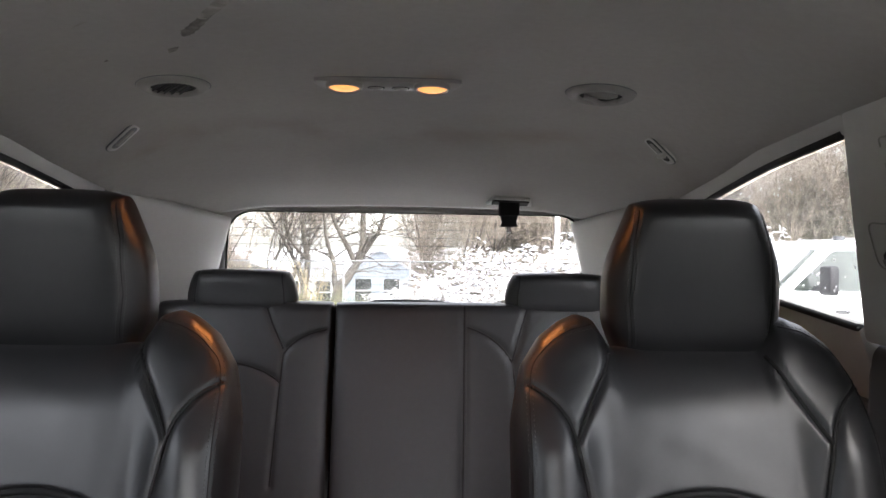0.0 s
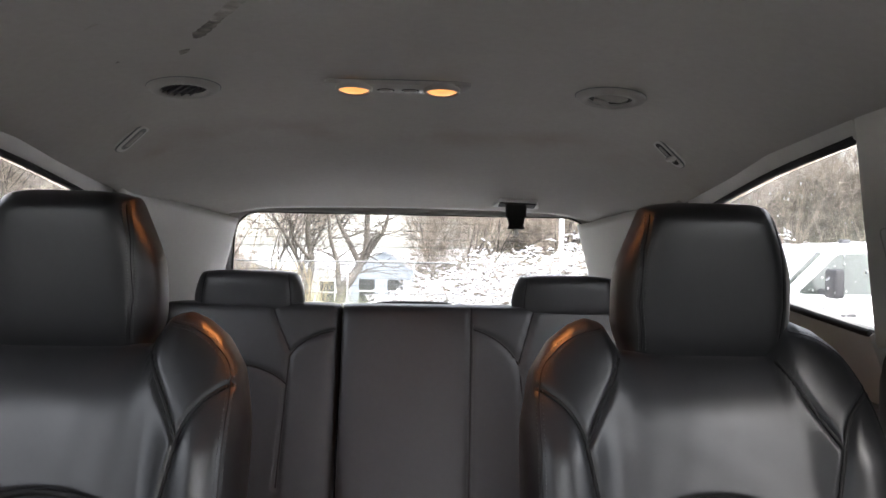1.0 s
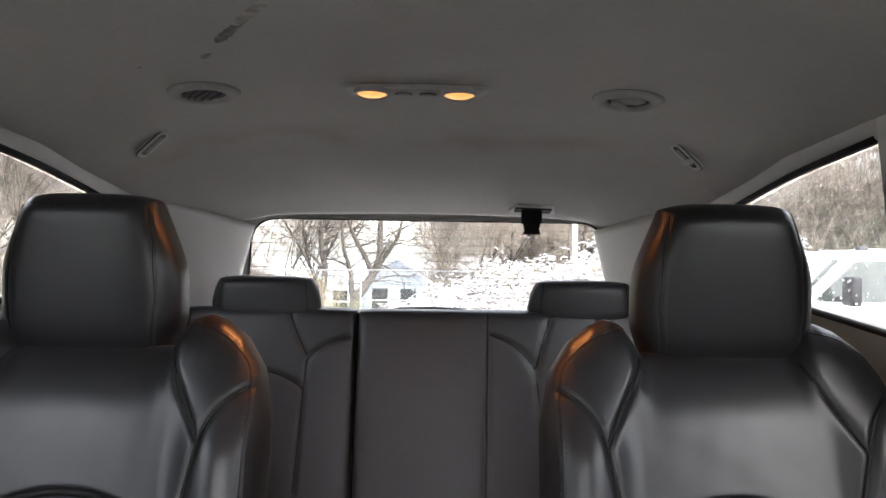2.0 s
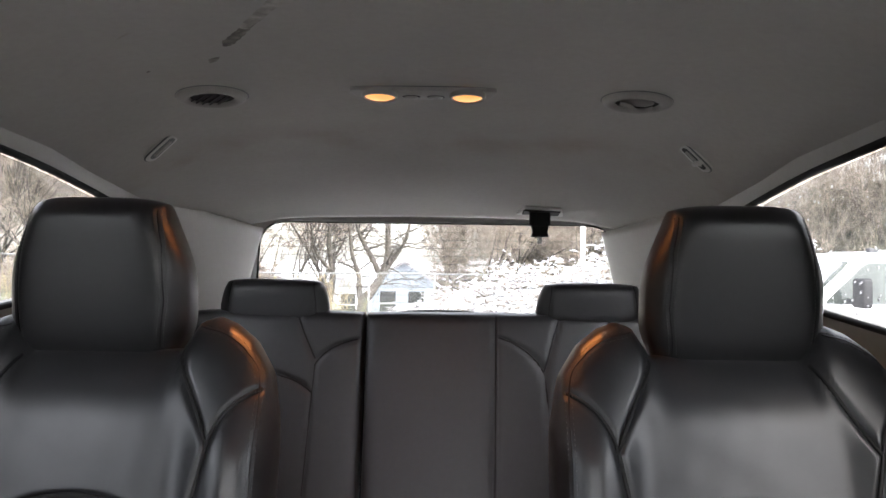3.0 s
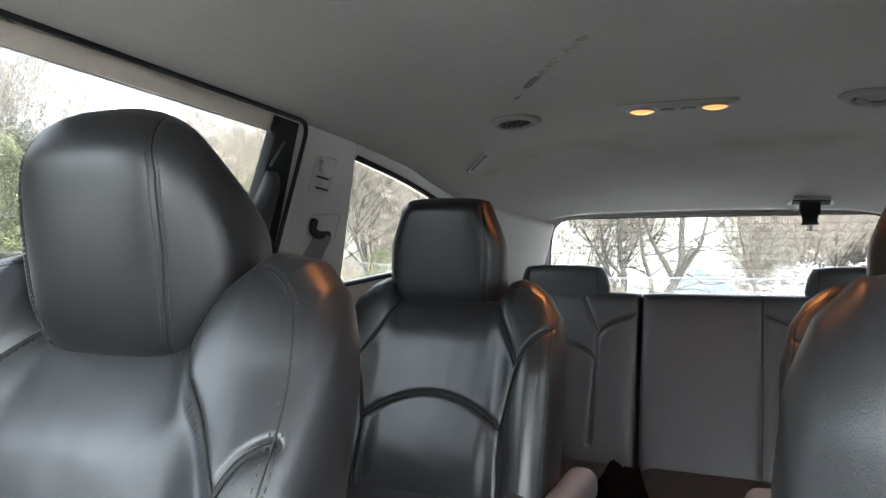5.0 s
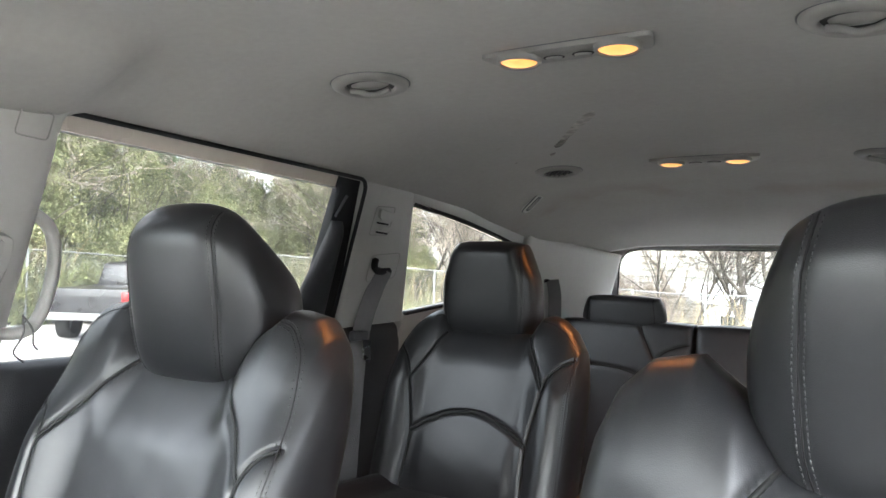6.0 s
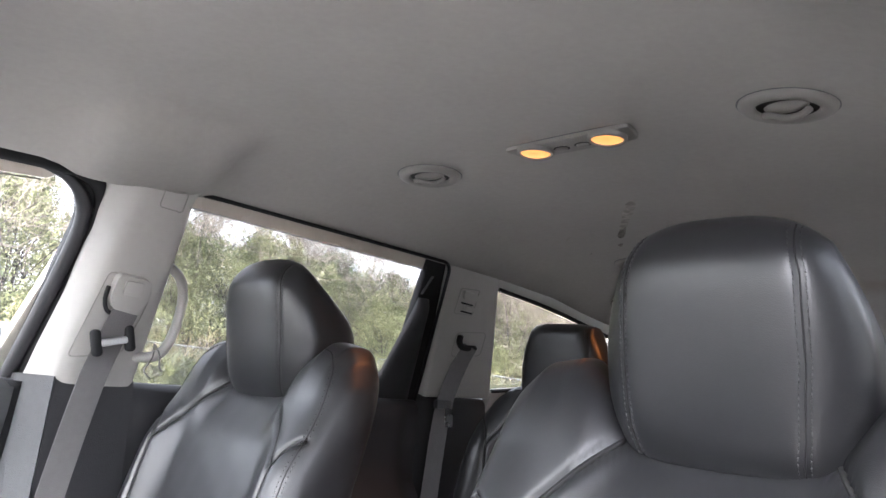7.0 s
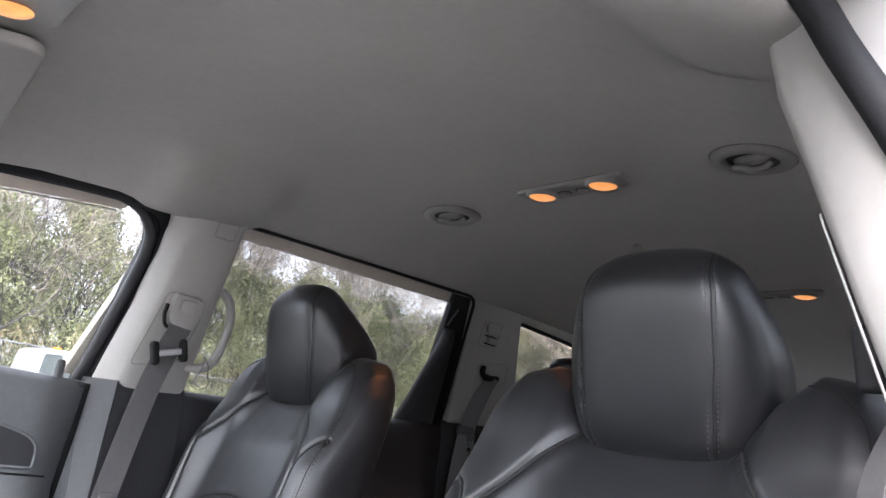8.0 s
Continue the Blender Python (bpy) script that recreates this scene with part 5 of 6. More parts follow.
scuff([(-0.40, 1.010), (-0.375, 0.990)], [0.001, 0.003], SMEAR)

# dark bag between the second row seats
bag = thing("bag", "crumpled black bag standing on the floor", "bag", "", (-0.16, 1.52, 0.5))
CLOTH = material("black_cloth", (0.003, 0.003, 0.0035), 0.95, spec=0.0, vary=0.2, bump=0.3, bump_scale=60)
bm = bmesh.new()
bmesh.ops.create_icosphere(bm, subdivisions=4, radius=1)
for v in bm.verts:
    n1 = noise.fractal(v.co * 2.2, 1.0, 2.0, 4)
    v.co = Vector((v.co.x * 0.085, v.co.y * 0.09, max(v.co.z, -0.9) * 0.15 + 0.14)) * (1 + 0.14 * n1)
part("bag_body", bm, CLOTH, bag, "", True)

# ---------------------------------------------------------------- outside

SNOW = material("snow", (0.80, 0.82, 0.85), 0.8, vary=0.05, bump=0.6, bump_scale=6, mix_scale=0.6)
GROUND = material("snowy_ground", (0.74, 0.75, 0.77), 0.85, vary=0.3, bump=0.8, bump_scale=3, rgb2=(0.45, 0.42, 0.37), mix_scale=0.35)
BARK = material("grey_bark", (0.10, 0.088, 0.075), 0.95, vary=0.3, bump=0.8, bump_scale=20)
TWIG = material("brown_twigs", (0.32, 0.275, 0.225), 0.95, vary=0.3, rand=-0.3)
LEAF = material("olive_leaves", (0.21, 0.248, 0.102), 0.6, vary=0.3, rgb2=(0.36, 0.362, 0.18), mix_scale=0.8, rand=-0.45)
PINE = material("green_needles", (0.07, 0.13, 0.04), 0.6, vary=0.3, rand=-0.4)
STEEL = material("galvanised_steel", (0.27, 0.28, 0.275), 0.6, metal=0.25, vary=0.15)
WHITE = material("white_car_paint", (0.78, 0.79, 0.80), 0.3, vary=0.05, coat=0.5)
BLACKP = material("black_car_paint", (0.02, 0.02, 0.022), 0.3, vary=0.2, coat=0.6)
SILVER = material("silver_car_paint", (0.45, 0.46, 0.47), 0.35, metal=0.3, vary=0.08, coat=0.5)
TINT = material("dark_car_glass", (0.03, 0.035, 0.035), 0.08, vary=0.1)
PALEGLASS = material("pale_car_glass", (0.055, 0.065, 0.058), 0.1, vary=0.2)
TYRE = material("tyre_rubber", (0.02, 0.02, 0.02), 0.9, vary=0.2)
RED = material("red_lamp", (0.5, 0.02, 0.02), 0.25, vary=0.1)
AMBER = material("amber_lamp", (0.8, 0.25, 0.02), 0.3, vary=0.1)
SIDING = material("white_siding", (0.72, 0.74, 0.76), 0.7, vary=0.08, bump=0.3, bump_scale=3, kind="weave")
BLUESIDE = material("pale_blue_siding", (0.50, 0.58, 0.66), 0.7, vary=0.08, bump=0.3, bump_scale=3, kind="weave")


def ground_z(x, y):
    k = float(np.interp(x, [-18, -5, 6, 30], [0.028, 0.07, 0.056, 0.05]))
    z = -0.05 - k * min(max(y, -15), 60)
    if x > 14:
        z += 0.16 * (min(x, 60) - 14) 
    return z + 0.05 * noise.noise(Vector((x * 0.3, y * 0.3, 0)))


def spread(a, b, n, p=2.2):
    return [a + (b - a) * (0.5 + 0.5 * math.copysign(abs(t) ** p, t)) for t in [-1 + 2 * i / n for i in range(n + 1)]]


gv, gf = grid(lambda x, y: (x, y, ground_z(x, y)), spread(-900, 900, 120, 3.4), spread(-880, 900, 120, 3.4))
ground = tagged(mesh("ground", gv, gf, GROUND), "snow covered parking ground with bare patches", "ground", kind="structure")


def branches(seed, height, levels, counts, spreadang=0.75, r0=0.14, lean=0.0, trunk_frac=0.35, up=0.25):
    """Trunk and twigs of a bare tree, as two tube sets."""
    rng = random.Random(seed)
    trunk, twigs = [], []

    def grow(p, d, length, r, level):
        n = 5 if level < 2 else 3
        pts, rs = [p], [r]
        q, e = p.copy(), d.copy()
        for i in range(n):
            e = (e + Vector((rng.gauss(0, 0.16), rng.gauss(0, 0.16), rng.gauss(0.03, 0.1)))).normalized()
            q = q + e * length / n
            pts.append(q.copy())
            rs.append(max(0.004, r * (1 - (i + 1) / n * 0.72)))
        (trunk if level < 2 else twigs).append(tube_data(pts, rs, 7 if level == 0 else 5 if level == 1 else 3))
        if level >= levels:
            return
        for k in range(counts[level]):
            t = rng.uniform(trunk_frac if level == 0 else 0.2, 1.0)
            i = min(n - 1, int(t * n))
            base = pts[i].lerp(pts[i + 1], t * n - i)
            dirn = (pts[i + 1] - pts[i]).normalized()
            side = Vector((rng.gauss(0, 1), rng.gauss(0, 1), rng.gauss(0, 0.5)))
            side = (side - dirn * side.dot(dirn)).normalized()
            a = rng.uniform(0.5, 1.0) * spreadang
            nd = (dirn * math.cos(a) + side * math.sin(a) + Vector((0, 0, up * rng.random()))).normalized()
            grow(base, nd, length * rng.uniform(0.45, 0.72), max(0.005, rs[i] * rng.uniform(0.34, 0.52)), level + 1)

    grow(Vector((0, 0, -0.2)), Vector((lean, 0, 1)).normalized(), height * 0.72, r0, 0)
    return trunk, twigs


def slivers(start, n, seed, lmin, lmax, width, up=0.5, outward=None):
    """n thin twig tips that spring from random ones of the start points."""
    rg = np.random.RandomState(seed)
    p = start[rg.randint(0, len(start), n)] + rg.normal(size=(n, 3)) * 0.04
    d = rg.normal(size=(n, 3)) * 0.8
    if outward is not None:
        o = p - np.array(outward)
        d += o / (np.linalg.norm(o, axis=1)[:, None] + 0.01) * 0.8
    d[:, 2] += up
    d /= np.linalg.norm(d, axis=1)[:, None]
    w = np.cross(d, rg.normal(size=(n, 3)))
    w /= np.linalg.norm(w, axis=1)[:, None]
    w *= (width * rg.uniform(0.5, 1.3, n))[:, None]
    e = p + d * rg.uniform(lmin, lmax, n)[:, None]
    v = np.stack([p - w, p + w, e], 1).reshape(-1, 3)
    return v, [(3 * i, 3 * i + 1, 3 * i + 2) for i in range(n)]


def with_tips(tubes, n, seed, height, lmin=0.35, lmax=1.1, width=0.009):
    v, f = merged(tubes)
    pts = np.array([tuple(q) for q in v])
    high = pts[pts[:, 2] > height * 0.22]
    tv, tf = slivers(high, n, seed, lmin, lmax, width, 0.45, (0, 0, height * 0.3))
    o = len(pts)
    return np.concatenate([pts, tv]), list(f) + [tuple(i + o for i in q) for q in tf]


def bare_tree(label, seed, height, at, levels=4, counts=(9, 6, 5, 4), r0=0.16, **kw):
    t = thing("bare_tree", label, "tree", "bare trees", (at[0], at[1], ground_z(*at)))
    tr, tw = branches(seed, height, levels, counts, r0=r0, **kw)
    mesh("trunk", *merged(tr), BARK, t, "grey brown trunk and limbs")
    tagged(mesh("crown", *with_tips(tw, 9000, seed, height), TWIG, t, "bare brown twigs"), kind="stuff")
    return t


def limbed_tree(label, seed, at, limbs, twig_n):
    """A tree with a few strong crooked limbs, each a line of (x, z, radius), and side twigs off them."""
    rg = random.Random(seed)
    t = thing("bare_tree", label, "tree", "bare trees", (at[0], at[1], ground_z(*at)))
    wood, fine = [], []
    for k, limb in enumerate(limbs):
        depth = rg.uniform(-0.35, 0.35)
        pts = smooth_path([(x, depth * i / len(limb) + rg.gauss(0, 0.03), z) for i, (x, z, r) in enumerate(limb)], 5)
        rad = np.interp(np.linspace(0, len(limb) - 1, len(pts)), range(len(limb)), [r for x, z, r in limb])
        wood.append(tube_data(pts, [r * rg.uniform(0.92, 1.08) for r in rad], 8))
        for i in range(twig_n):
            f = rg.uniform(0.3, 0.98)
            q = pts[int(f * (len(pts) - 1))]
            e = Vector((rg.gauss(0, 1), rg.gauss(0, 0.6), rg.gauss(0.35, 0.5))).normalized()
            L, line = rg.uniform(0.7, 2.2), [q]
            for n in range(4):
                e = (e + Vector((rg.gauss(0, 0.25), rg.gauss(0, 0.25), rg.gauss(0.05, 0.2)))).normalized()
                line.append(line[-1] + e * L / 4)
            r = min(0.035, 0.5 * float(np.interp(f, np.linspace(0, 1, len(rad)), rad)))
            fine.append(tube_data(line, [r, r * 0.7, r * 0.5, r * 0.35, 0.005], 4))
            for n in (1, 2, 3, 3):
                g = (e + Vector((rg.gauss(0, 0.8), rg.gauss(0, 0.6), rg.gauss(0, 0.6)))).normalized()
                fine.append(tube_data([line[n], line[n] + g * 0.35, line[n] + g * 0.6 + Vector((rg.gauss(0, 0.1), 0, rg.gauss(0.08, 0.1)))], [0.011, 0.008, 0.004], 3))
    mesh("trunk", *merged(wood), BARK, t, "dark grey trunk and crooked limbs")
    tagged(mesh("crown", *merged(fine), BARK, t, "bare crooked twigs"), kind="stuff")
    return t


limbed_tree("bare forked dark grey tree behind the fence", 3, (-2.6, 23.5), [
    [(0, -0.2, 0.20), (0.02, 1.4, 0.17), (0.33, 1.95, 0.15), (0.62, 2.4, 0.13), (0.82, 3.05, 0.11), (0.83, 4.0, 0.09), (0.95, 5.6, 0.05), (0.9, 7.2, 0.02)],
    [(0.04, 1.35, 0.11), (-0.08, 1.9, 0.09), (-0.12, 2.45, 0.08), (-0.34, 3.1, 0.065), (-0.43, 3.8, 0.055), (-0.55, 5.2, 0.02)],
    [(0.62, 2.35, 0.10), (0.34, 2.95, 0.085), (0.06, 3.45, 0.075), (-0.12, 3.9, 0.06), (-0.3, 4.8, 0.04), (-0.25, 6.2, 0.015)],
    [(0.74, 2.6, 0.09), (1.1, 3.15, 0.075), (1.38, 3.6, 0.06), (1.55, 4.3, 0.045), (1.9, 5.6, 0.015)]], 16)
limbed_tree("bare upright grey tree behind the fence", 5, (-3.7, 24.0), [
    [(0, -0.2, 0.15), (-0.05, 1.3, 0.13), (0.08, 2.5, 0.11), (-0.05, 3.5, 0.09), (0.02, 4.6, 0.07), (0.2, 6.5, 0.02)],
    [(0.02, 1.9, 0.07), (-0.4, 2.7, 0.06), (-0.8, 3.4, 0.05), (-1.3, 4.2, 0.02)],
    [(0.06, 2.6, 0.06), (-0.5, 3.3, 0.05), (-0.7, 4.4, 0.03), (-1.1, 5.2, 0.012)]], 16)
tree_b = bare_tree("bare slender grey tree behind the fence", 8, 10, (-5.4, 24.5), 3, (12, 8, 6), 0.08, spreadang=0.65, trunk_frac=0.3)
tree_c = bare_tree("bare spreading brown tree with fine twigs", 13, 12, (-9.5, 21), 3, (16, 9, 7), 0.06, spreadang=0.9, trunk_frac=0.28)


def copies(ob, places):
    rng = random.Random(len(places) + int(abs(ob.location.x) * 10))
    for x, y, s in places:
        c = copy_thing(ob, pose(x, y, ground_z(x, y), 0, 0, rng.uniform(0, 360)))
        c.scale = (s, s, s)


copies(tree_c, [(-7.0, 26, 1.0), (-13, 25, 1.0), (-16, 23, 1.1), (-11, 30, 1.1), (-23, 12, 1.1), (-10.5, 20.6, 0.9), (-13.0, 21.5, 1.0), (-15.8, 20.0, 1.0), (3.0, 30, 1.1), (-24, 6, 1.15), (-25, 1, 1.1), (-17.5, 27, 1.0), (-23.5, 15, 1.0), (-24.5, 18.5, 1.05), (-22.6, 3.6, 0.9)])
copies(tree_b, [(-3.6, 27, 1.0), (1.0, 27, 0.9), (-5.6, 29, 1.1), (5.0, 26, 1.0), (-24.5, 9.5, 1.1)])

# far woods: many thin bare trees in one piece
rng = random.Random(5)
sets = []
proto = [with_tips(sum(branches(40 + i, 11, 2, (13, 8), 0.8, 0.06, trunk_frac=0.25), []), 3400, 60 + i, 11, 0.4, 1.4, 0.013) for i in range(4)]


def scatter(n, area, smin, smax):
    out = []
    for i in range(n):
        x, y = area()
        v, f = proto[rng.randrange(4)]
        a, s = rng.uniform(0, 6.28), rng.uniform(smin, smax)
        c, sn = math.cos(a) * s, math.sin(a) * s
        w = np.stack([v[:, 0] * c - v[:, 1] * sn + x, v[:, 0] * sn + v[:, 1] * c + y, v[:, 2] * s + ground_z(x, y)], -1)
        out.append((w, f))
    return out


def joined(name, sets, mat, label, category):
    total = np.concatenate([s[0] for s in sets])
    faces, o = [], 0
    for v, f in sets:
        faces += [tuple(i + o for i in q) for q in f]
        o += len(v)
    return tagged(mesh(name, total, faces, mat), label, category, kind="stuff")


far = scatter(52, lambda: (rng.uniform(0.2, 24), rng.uniform(34, 56)), 0.8, 1.25) + scatter(24, lambda: (rng.uniform(-34, -11.5), rng.uniform(40, 54)), 0.8, 1.15) \
    + scatter(26, lambda: (rng.uniform(13, 30), rng.uniform(8, 40)), 0.8, 1.3)
joined("woods", far, TWIG, "dense brown bare winter woods", "woods")

# wooded bank behind the bushes and beyond the white truck
LITTER = material("leaf_litter", (0.07, 0.064, 0.050), 0.95, vary=0.35, scale=0.6, bump=1.0, bump_scale=4, rgb2=(0.10, 0.093, 0.075), mix_scale=0.8)
foot = smooth_path([(-60, 30, 0), (-38, 44, 0), (-20, 49, 0), (-8, 50, 0), (1.5, 44, 0), (6, 38, 0), (10, 31, 0), (13, 20, 0), (13, 10, 0), (12, 4, 0)], 10)


def bank(i, t):
    p = foot[i]
    out = Vector((0.75, 0.55, 0)).normalized() if i > 48 else Vector((0.2, 0.95, 0))
    q = p + out * 11 * t
    rise = float(np.interp(i, [0, 30, 45, 55], [1.6, 1.6, 5.0, 7.0])) * t ** 0.8
    return (q.x, q.y, ground_z(p.x, p.y) - 0.15 + rise + 0.35 * noise.fractal(Vector((q.x * 0.4, q.y * 0.4, 3)), 1, 2, 4) * t)


# unseen bank ahead, added to darken what the seats reflect
back = smooth_path([(-24, -11, 0), (-12, -8.5, 0), (2, -8, 0), (9, -9, 0)], 8)


def light_block_ahead(i, t):
    p = back[i]
    return (p.x, p.y - 6 * t, ground_z(p.x, p.y) - 0.15 + 2.6 * t ** 0.5 + 0.5 * noise.fractal(Vector((p.x * 0.4, t * 5, 7)), 1, 2, 4) * t)


b2 = mesh("backdrop", *grid(light_block_ahead, list(range(len(back))), [k / 10 for k in range(11)]), LITTER)
tagged(b2, "unseen dark bank added ahead of the car to block light", "hillside", kind="structure")
bk = mesh("backdrop", *grid(bank, list(range(len(foot))), [k / 14 for k in range(15)]), LITTER)
tagged(bk, "brown wooded bank covered with leaf litter", "hillside", kind="structure")

# thicket that fills the foot of the woods
th = []
for i in range(2600):
    k = rng.randrange(36, len(foot) - 2)
    if i % 4:
        x, y = foot[k].x + rng.uniform(-0.6, 1.6), foot[k].y + rng.uniform(-1.2, 1.2)
    else:
        x, y = rng.uniform(-34, 4), rng.uniform(43, 50)
    h = rng.uniform(1.2, 4.2) * (0.6 if -11.5 < x < -0.8 else 1)
    p = Vector((x, y, ground_z(x, y) - 0.1))
    dx, dy = rng.gauss(0, 0.5), rng.gauss(0, 0.5)
    th.append(tube_data([p, p + Vector((dx * 0.3, dy * 0.3, h * 0.55)), p + Vector((dx, dy, h))], [0.014, 0.009, 0.004], 3))
rg = np.random.RandomState(31)
bi, bt = rg.randint(45, len(foot) - 2, 2500), rg.uniform(0, 0.9, 2500)
on_bank = np.array([bank(int(i), float(t)) for i, t in zip(bi, bt)]) + np.stack([rg.normal(size=2500) * 0.3, rg.normal(size=2500) * 0.3, rg.uniform(0, 0.9, 2500)], -1)
brush = slivers(on_bank, 70000, 33, 0.3, 1.2, 0.011, 0.6)
BRUSH = material("grey_brown_brush", (0.15, 0.143, 0.10), 0.95, vary=0.3, rgb2=(0.25, 0.235, 0.18), mix_scale=0.5, rand=-0.3)
joined("undergrowth", [brush], BRUSH, "fine brown brush on the wooded bank", "undergrowth")
ks = rg.randint(4, 46, 1500)
tx, ty = np.array([foot[k].x for k in ks]) + rg.normal(size=1500) * 1.6, np.array([foot[k].y for k in ks]) + rg.normal(size=1500) * 1.6
roots = np.stack([tx, ty, np.array([ground_z(a, b) for a, b in zip(tx, ty)]) + rg.uniform(0, 2.6, 1500) * np.where((tx > -11.5) & (tx < -0.8), 0.2, 1.0)], -1)
hz = slivers(roots, 40000, 32, 0.8, 2.6, 0.016, 0.9)
joined("undergrowth", [hz], TWIG, "hazy brown brush at the foot of the woods", "undergrowth")
joined("thicket", [(np.array([tuple(q) for q in v]), f) for v, f in th], TWIG, "tall brown leafless thicket", "thicket")


def leafy(label, seed, height, radius, at, mat, n=9000, cone=0.5, size=0.11, name="evergreen_tree"):
    """Trunk, limbs and a ragged crown of small leaves."""
    rg = np.random.RandomState(seed)
    t = thing(name, label, "tree", "evergreen trees", (at[0], at[1], ground_z(*at)))
    tr, tw = branches(seed, height * 1.15, 2, (16, 5), 1.0, 0.10, trunk_frac=0.06)
    mesh("trunk", *merged(tr + tw), BARK, t, "dark trunk and limbs")
    k = 90
    cz = rg.uniform(0.04, 1.0, k) ** 0.9
    prof = (1 - cz) ** cone * (0.65 + 0.35 * np.minimum(1, cz * 5))
    ang = rg.uniform(0, 6.283, k)
    rad = radius * prof * rg.uniform(0.35, 1.0, k)
    centre = np.stack([np.cos(ang) * rad, np.sin(ang) * rad, cz * height], -1)
    sizec = radius * rg.uniform(0.16, 0.36, k)
    who = rg.randint(0, k, n)
    d = rg.normal(size=(n, 3))
    d /= np.linalg.norm(d, axis=1)[:, None]
    pos = centre[who] + d * (sizec[who] * rg.uniform(0.3, 1.0, n) ** 0.5)[:, None]
    a = rg.normal(size=(n, 3))
    a /= np.linalg.norm(a, axis=1)[:, None]
    b = np.cross(a, rg.normal(size=(n, 3)))
    b /= np.linalg.norm(b, axis=1)[:, None]
    s = (size * rg.uniform(0.6, 1.4, n))[:, None]
    quad = np.stack([pos - a * s - b * s * 0.45, pos - a * s + b * s * 0.45, pos + a * s], 1).reshape(-1, 3)
    faces = [(3 * i, 3 * i + 1, 3 * i + 2) for i in range(n)]
    tagged(mesh("crown", quad, faces, mat, t, "ragged crown of small leaves", smooth=False), kind="stuff")
    return t


hedge_a = leafy("tall olive green evergreen behind the fence", 21, 6.0, 1.8, (-20.6, 2.5), LEAF, 24000, 0.55, 0.048)
hedge_b = leafy("broad yellowish green evergreen behind the fence", 22, 5.5, 2.1, (-21.0, 7.0), LEAF, 25000, 0.4, 0.048)
pine = leafy("dark green conifer beyond the fence", 23, 6.2, 2.3, (-22.5, 16.5), PINE, 20000, 0.6, 0.06)
copies(hedge_a, [(-20.4, -1.2, 1.05), (-21.2, 5.0, 1.12), (-20.6, 9.6, 0.95), (-21.4, -4.5, 1.1), (-20.2, 14.5, 0.9), (-20.6, 12.2, 1.02), (-22.4, 0.8, 1.2)])
copies(hedge_b, [(-21.0, 0.4, 0.95), (-20.6, 11.0, 0.95), (-21.6, 3.8, 0.98), (-21.2, -2.8, 1.0), (-21.5, 8.4, 1.05), (-20.8, -6.5, 1.0), (-21.0, 15.8, 0.8)])
copies(hedge_b, [(-13.5, 20.5, 0.55), (-11.2, 21.5, 0.5), (-16.0, 19.5, 0.6), (-9.3, 22.2, 0.4)])
# the tree at y -10 is unseen, added to darken the horizon ahead
copies(hedge_a, [(-21, 13.6, 1.0), (-21.5, 17.2, 0.95), (-22.5, 19.5, 0.95), (-21, -10, 1.0)])
copies(hedge_b, [(-21.4, 15.0, 0.95), (-22, 18.4, 0.9)])
copies(hedge_a, [(-18.8, 26, 1.3), (-20.5, 27.5, 1.35), (-17.5, 24, 1.2), (-23, 29, 1.4)])
copies(hedge_b, [(-16.6, 22.4, 1.1), (-19.4, 24, 1.25), (-20.5, 22.5, 1.2), (-22.5, 25.5, 1.3)])
copies(pine, [(-23.5, 20.5, 1.0)])
copies(hedge_a, [(-20.3, 17.6, 0.85), (-21.6, 20.4, 0.95), (-19.6, 22.0, 0.95)])
copies(hedge_b, [(-20.8, 18.9, 0.9), (-19.4, 16.6, 0.8), (-22.0, 22.8, 1.0)])


def fence(p0, p1, height, every, label):
    f = thing("chain_link_fence", label, "fence", "fences", (p0[0], p0[1], ground_z(*p0)))
    a, b = Vector((*p0, 0)), Vector((*p1, 0))
    L = (b - a).length
    d = (b - a) / L
    inv = f.matrix_world.inverted()
    spot = lambda s, h: a + d * s + Vector((0, 0, ground_z(*(a + d * s).xy) + h))
    n = int(L / every)
    for i in range(n + 1):
        s = L * i / n
        q = tube("fence_post", [spot(s, -0.1), spot(s, height + 0.03)], 0.03, STEEL, f, "grey steel post", sides=8)
        q.matrix_parent_inverse = inv
    r = tube("top_rail", [spot(L * i / (4 * n), height) for i in range(4 * n + 1)], 0.022, STEEL, f, "grey steel top rail", sides=6)
    r.matrix_parent_inverse = inv
    wires = []
    s = -height
    while s < L:
        for lo, hi in ((s, s + height), (s + height, s)):
            t0, t1 = max(0, min(L, min(lo, hi))), max(0, min(L, max(lo, hi)))
            if t1 - t0 < 0.05:
                continue
            h = lambda q: height * (q - lo) / (hi - lo)
            wires.append(tube_data([spot(t0, h(t0)), spot((t0 + t1) / 2, h((t0 + t1) / 2)), spot(t1, h(t1))], 0.0035, 3))
        s += 0.11
    m = mesh("wire_mesh", *merged(wires), STEEL, f, "diamond wire mesh")
    tagged(m, kind="stuff").matrix_parent_inverse = inv
    return f


fence((-18.6, -8), (-18.6, 16), 1.95, 3.0, "grey chain link fence in front of the evergreens")
fence((-18.6, 16), (1.6, 21.5), 2.35, 1.9, "grey chain link fence behind the car")

